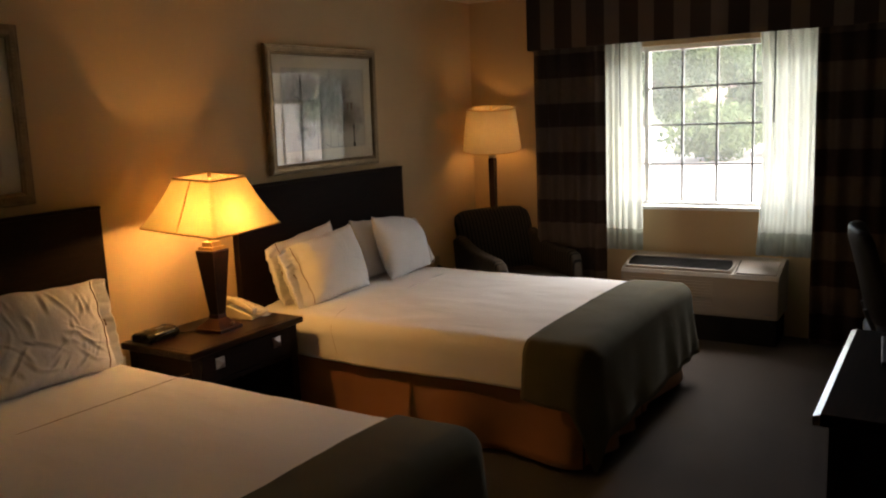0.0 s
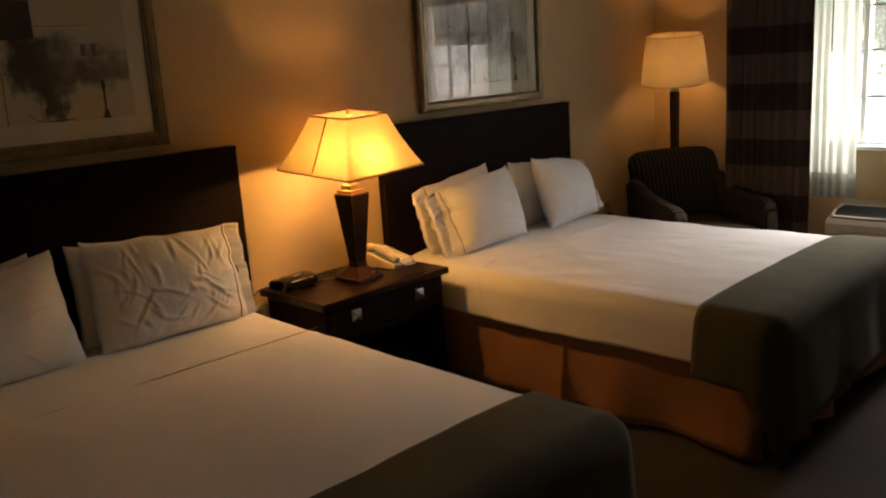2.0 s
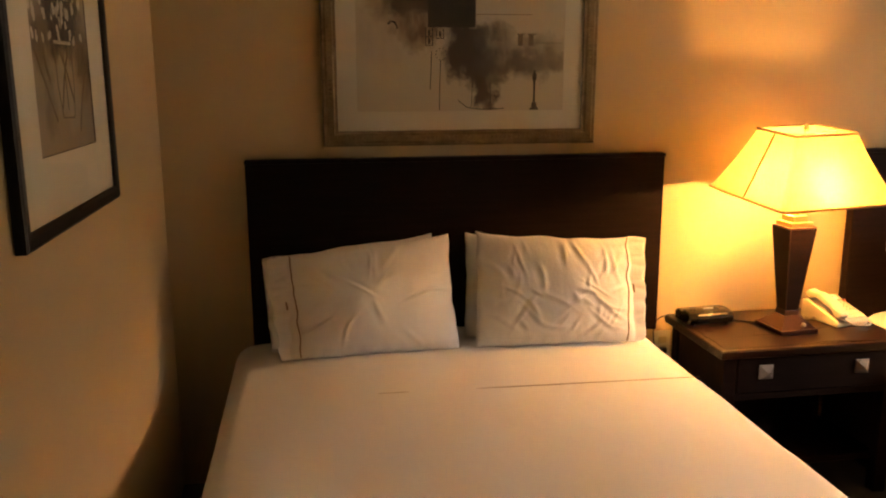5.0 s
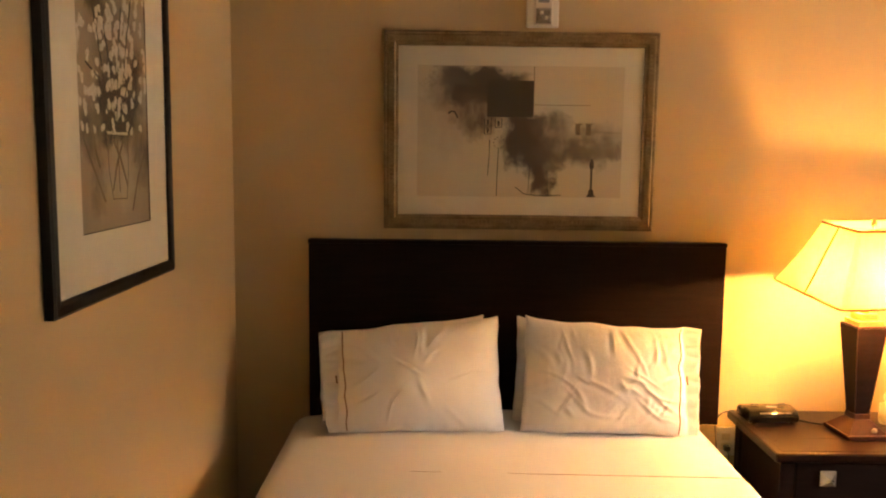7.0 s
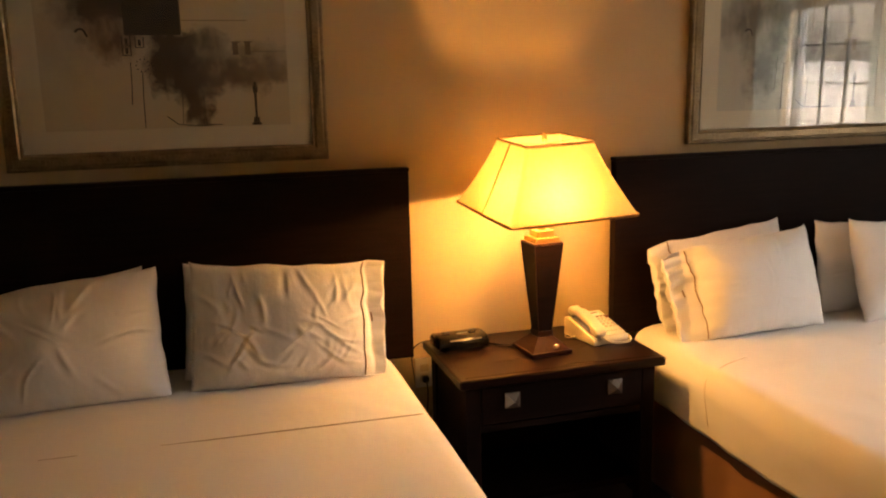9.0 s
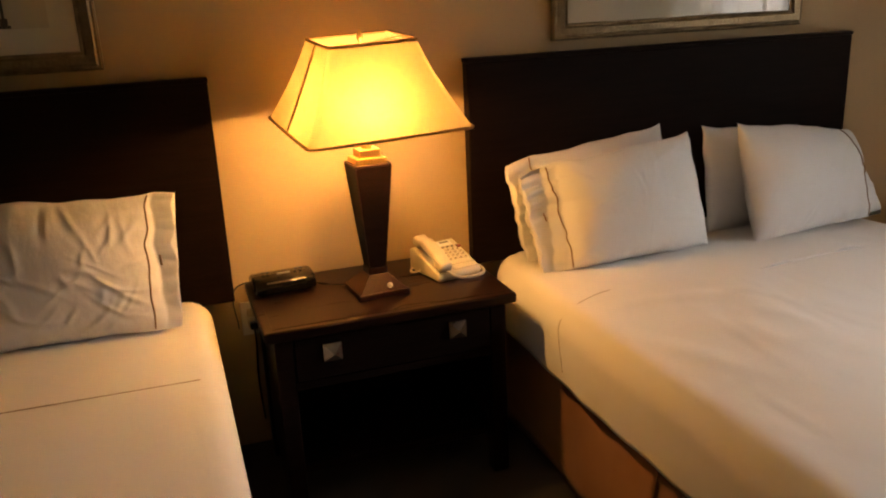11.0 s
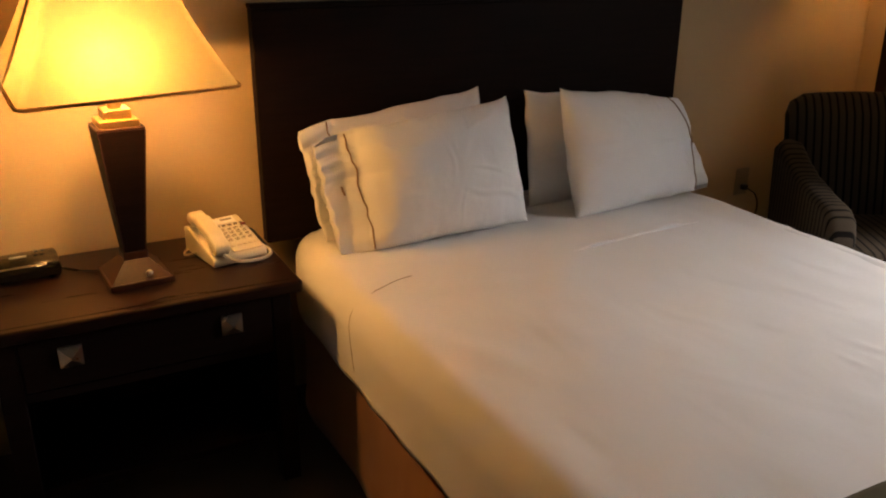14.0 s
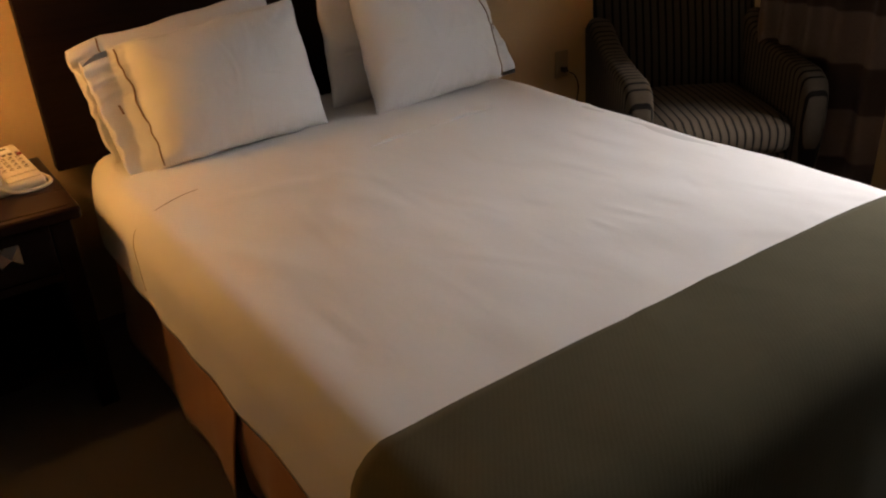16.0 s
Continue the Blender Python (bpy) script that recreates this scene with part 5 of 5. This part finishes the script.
def curtain(name, y0, y1, x, z0, z1, depth, folds, mat, label, seed, pinch=0.0, mid_in=0.0):
    """Hanging cloth gathered into soft folds between two heights."""
    bm = bmesh.new()
    nu, nv = folds * 12, 34
    rows = []
    for i in range(nu + 1):
        u = i / nu
        row = []
        for k in range(nv + 1):
            f = k / nv
            ph_ = u * folds * 2 * math.pi + 1.1 * math.sin(u * 7 + seed) + 0.5 * noise.noise((u * 5, f * 1.5, seed))
            d = depth * (0.75 + 0.5 * noise.noise((u * 6, seed, f * 0.8))) * math.sin(ph_)
            span = (y1 - y0) * (1 - pinch * math.sin(math.pi * f * 0.9))
            yy = y0 + (y1 - y0) * mid_in * math.sin(math.pi * f) + span * u + 0.006 * noise.noise((u * 8, f * 3, seed + 2))
            row.append(bm.verts.new((x + d, yy, z1 + (z0 - z1) * f)))
        rows.append(row)
    for a, b in zip(rows, rows[1:]):
        for k in range(nv):
            bm.faces.new((a[k], a[k + 1], b[k + 1], b[k]))
    t = thing(name, label, "curtain", None, name + "s")
    hem = bmesh.new()
    low = [[hem.verts.new(v.co + Vector((-0.002, 0, 0))) for v in row[-4:]] for row in rows]
    for a, b in zip(low, low[1:]):
        for k in range(3):
            hem.faces.new((a[k], a[k + 1], b[k + 1], b[k]))
    solid(part("panel", bm, mat, t, "", True), 0.0015)
    solid(part("hem", hem, mat, t, "", True), 0.0015)
    part("header_tape", box(x - 0.010, x + 0.010, y0, y1, z1, z1 + 0.012), UPVC, t)
    return t


curtain("drape", -1.208, -0.655, 4.868, 0.03, 2.30, 0.027, 5, DRAPE, "floor-length brown drape with dark woven bands, drawn open", 1.0)
curtain("drape", -3.230, -2.580, 4.868, 0.03, 2.30, 0.027, 6, DRAPE, "floor-length brown drape with dark bands, hanging past the window", 4.0)
curtain("sheer_curtain", -1.460, -1.194, 4.918, 0.575, 2.30, 0.017, 5, SHEER, "white sheer voile curtain drawn aside", 2.0, 0.0)
curtain("sheer_curtain", -2.590, -2.212, 4.918, 0.585, 2.30, 0.022, 6, SHEER, "white sheer voile curtain, slightly bunched at the hem", 7.0, 0.12, 0.0)
va = thing("valance", "brown striped fabric window valance with dark bands", "valance", pose(EX, -1.95, 2.018))
part("front", box(-0.285, -0.268, -1.32, 1.315, 0.0, 0.395, 0.006), VALANCE, va)
part("return", box(-0.268, -0.004, 1.298, 1.315, 0.0, 0.395), VALANCE, va)
part("return", box(-0.268, -0.004, -1.32, -1.303, 0.0, 0.395), VALANCE, va)
part("board", box(-0.268, -0.004, -1.303, 1.298, 0.375, 0.395), WOOD, va)
rod = thing("curtain_rod", "white metal curtain track behind the valance", "curtain rod", pose(4.895, -1.95, 2.30))
part("track", box(-0.045, 0.040, -1.28, 1.28, 0.012, 0.037, 0.003), UPVC, rod)
for y in (-1.1, 0.0, 1.1):
    part("bracket", box(-0.006, EX - 4.895, y - 0.012, y + 0.012, 0.037, 0.047), UPVC, rod)
for y in (-1.312, -2.330):
    w_ = thing("curtain_wand", "thin dark curtain draw wand hanging by the sheer", "wand", pose(4.888, y, 1.455), "curtain wands")
    part("wand_rod", tube((0, 0, 0), (0, 0, 0.84), 0.0045, 0.0045, 10), STEEL, w_)
    part("hook", tube((0, 0, 0.84), (0.018, 0, 0.852), 0.003, 0.003, 8), STEEL, w_)

# ---- dresser and chair ----
dk = thing("dresser", "dark espresso wood dresser with a glossy chamfered top edge", "dresser", pose(2.080, -3.40, 0))
part("top", box(-0.478, 0.478, -0.38, 0.349, 0.715, 0.752, 0.002), DESK_WOOD, dk, "dark wooden top")
# pale metal here paints the window's highlight along the dark wooden edge
part("edge_moulding", prism([(0.3495, 0.7510), (0.368, 0.7448), (0.368, 0.716), (0.3495, 0.716)], "x", -0.482, 0.482, 0.002, 2), EDGE_GLINT, dk, "chamfered edge of the top, window glint put into its pale metal colour")
part("end_panel", box(-0.455, -0.428, -0.37, 0.330, 0.0, 0.715, 0.002), WOOD, dk)
part("end_panel", box(0.428, 0.455, -0.37, 0.330, 0.0, 0.715, 0.002), WOOD, dk)
part("carcass", box(-0.428, 0.428, -0.37, 0.305, 0.06, 0.715), WOOD, dk)
part("plinth", box(-0.428, 0.428, -0.33, 0.27, 0.0, 0.06), WOOD, dk)
for k in range(3):
    for x0 in (-0.421, 0.004):
        d_ = part("drawer", box(x0, x0 + 0.417, 0.305, 0.325, 0.070 + k * 0.214, 0.278 + k * 0.214, 0.003), WOOD, dk)
        part("knob", frustum(x0 + 0.208, 0, 0.325, 0.345, 0.022, 0.022, 0.002, 0.002), CHROME, d_).matrix_local = Matrix.Translation((0, 0, 0.174 + k * 0.214)) @ Euler((radians(-90), 0, 0)).to_matrix().to_4x4()
fo = thing("folder", "dark leather guest folder lying on the dresser", "folder", pose(2.28, -3.27, 0.7525, 0, 0, 4))
part("cover", box(-0.16, 0.16, -0.12, 0.12, 0.0, 0.016, 0.004), LEATHER, fo)
part("page_block", box(-0.15, 0.163, -0.112, 0.112, 0.004, 0.012), IVORY_DARK, fo)
dc = thing("desk_chair", "black leather swivel chair standing past the dresser", "chair", pose(3.66, -3.22, 0, 0, 0, 8))
part("seat", cushion(-0.24, 0.24, -0.24, 0.22, 0.42, 0.50, 0.035, 0.012), LEATHER, dc, "", True)
bm = cushion(-0.235, 0.235, -0.03, 0.03, 0.0, 0.44, 0.028, 0.010)
for v in bm.verts:
    k = max(0.0, v.co.z / 0.44)
    v.co.y += 0.20 + 0.10 * k ** 1.6 - 0.05 * (v.co.x / 0.235) ** 2
    v.co.z += 0.545
part("backrest", bm, LEATHER, dc, "curved padded leather back", True)
for s in (-0.1, 0.1):
    part("back_support", tube((s, 0.17, 0.44), (s, 0.235, 0.60), 0.013, 0.013, 12), STEEL, dc)
part("gas_post", tube((0, 0, 0.10), (0, 0, 0.43), 0.026, 0.022), STEEL, dc)
for k in range(5):
    a = 2 * math.pi * k / 5 + 0.3
    p_ = (0.27 * math.cos(a), 0.27 * math.sin(a))
    part("base_arm", tube((0, 0, 0.115), (*p_, 0.075), 0.022, 0.014, 12), STEEL, dc)
    part("castor", tube((p_[0] - 0.014 * math.sin(a), p_[1] + 0.014 * math.cos(a), 0.028), (p_[0] + 0.014 * math.sin(a), p_[1] - 0.014 * math.cos(a), 0.028), 0.028, 0.028), BLACK_PLASTIC, dc)
    part("castor_stem", tube((*p_, 0.05), (*p_, 0.08), 0.008), STEEL, dc)

# ---- outside the window ----
GZ = -0.25
bm = bmesh.new()
vs = [bm.verts.new(p) for p in ((5.4, -900, GZ), (1800, -900, GZ), (1800, 900, GZ), (5.4, 900, GZ))]
bm.faces.new(vs)
structure("ground", bm, ASPHALT, "pale concrete car park and street")


def crown_mesh(r, h, seed, leaves):
    rng = random.Random(seed)
    verts, faces = [], []
    blobs = [(rng.gauss(0, r * 0.42), rng.gauss(0, r * 0.42), rng.uniform(0.15, 0.95) * h, rng.uniform(0.28, 0.5) * r) for _ in range(16)]
    for _ in range(leaves):
        bx, by, bz, br = rng.choice(blobs)
        d = Vector((rng.gauss(0, 1), rng.gauss(0, 1), rng.gauss(0, 1))).normalized() * br * rng.uniform(0.6, 1.05)
        c = Vector((bx, by, bz)) + d
        s = rng.uniform(0.05, 0.12)
        q = Euler((rng.uniform(0, 6), rng.uniform(0, 6), rng.uniform(0, 6))).to_matrix()
        n = len(verts)
        for u, v in ((-1, 0), (0, -0.6), (1, 0), (0, 0.6)):
            verts.append(tuple(c + q @ Vector((u * s, v * s, 0.25 * s * (1 if u else 0)))))
        faces.append((n, n + 1, n + 2, n + 3))
    me = bpy.data.meshes.new("crown")
    me.from_pydata(verts, [], faces)
    return me


def tree(x, y, r, h, trunk, seed, mat, label, leaves=5000):
    t = thing("tree", label, "tree", pose(x, y, GZ), "trees outside")
    bm = tube((0, 0, 0), (0.1, 0, trunk), 0.18, 0.12, 10)
    rng = random.Random(seed + 50)
    for k in range(6):
        a = 2 * math.pi * k / 6 + rng.random()
        tube((0.05, 0, trunk * 0.8), (r * 0.5 * math.cos(a), r * 0.5 * math.sin(a), trunk + h * rng.uniform(0.3, 0.6)), 0.07, 0.02, 6, bm)
    part("trunk", bm, BARK, t)
    me = crown_mesh(r, h, seed, leaves)
    me.materials.append(mat)
    c = new("crown", me)
    c.parent = t
    c.location = (0, 0, trunk * 0.75)
    return t


tree(28, 1.6, 2.4, 3.6, 0.6, 1, LEAF_A, "leafy light-green tree across the car park", 12000)
tree(29, 6.6, 2.0, 4.2, 1.2, 2, LEAF_B, "dark green tree across the car park", 10000)
tree(26, 3.2, 1.5, 1.3, 0.25, 3, LEAF_A, "low bushy light-green shrub", 5000)
tree(52, 9.5, 4.5, 7.5, 1.0, 4, LEAF_B, "tall dark green tree in the distance", 12000)
tree(55, 3.5, 4.5, 7.5, 1.0, 5, LEAF_B, "tall dark green tree in the distance", 12000)
tree(50, 15.5, 4.5, 8, 1.0, 6, LEAF_A, "tall leafy tree in the distance", 12000)
tree(27, 8.6, 1.6, 2.2, 0.4, 7, LEAF_A, "low shrub at the edge of the car park", 5000)
tree(24, -12, 3.4, 6.0, 1.4, 8, LEAF_A, "leafy light-green tree across the car park", 6000)
ho = thing("house", "pale blue-white house with rose-grey roof beyond the trees", "house", pose(42, 5.6, GZ, 0, 0, 12))
part("wall", box(-4, 4, -2.2, 2.2, 0.0, 1.7), SIDING, ho)
part("roof", prism([(-2.6, 1.7), (0, 3.0), (2.6, 1.7)], "x", -4.3, 4.3), SHINGLE, ho)
for y in (-1.8, 0.2):
    w_ = part("window", box(-4.06, -3.98, y, y + 0.8, 0.7, 1.4), UPVC, ho)
    part("pane", box(-4.08, -4.05, y + 0.08, y + 0.72, 0.78, 1.32), DARK_GLASS, w_)
part("door", box(-4.05, -3.98, 1.2, 1.9, 0.0, 1.5), UPVC, ho)


# wooded rise behind the trees
bm = bmesh.new()
rows = []
for i in range(90):
    y = -60 + 150 * i / 89
    crest = 10 + 2.5 * noise.noise((y * 0.07, 0, 3)) + 1.6 * noise.noise((y * 0.5, 2, 0))
    rows.append([bm.verts.new((70 + 14 * f + 1.2 * noise.noise((y * 0.6, f * 6, 5)), y, GZ + crest * f ** 0.8 + 0.5 * noise.noise((y * 0.9, f * 9, 1)))) for f in (0, 0.1, 0.2, 0.3, 0.4, 0.5, 0.6, 0.7, 0.8, 0.9, 1.0)])
for a, b in zip(rows, rows[1:]):
    for k in range(10):
        bm.faces.new((a[k], b[k], b[k + 1], a[k + 1]))
structure("backdrop", bm, HILL, "hazy wooded rise in the distance")
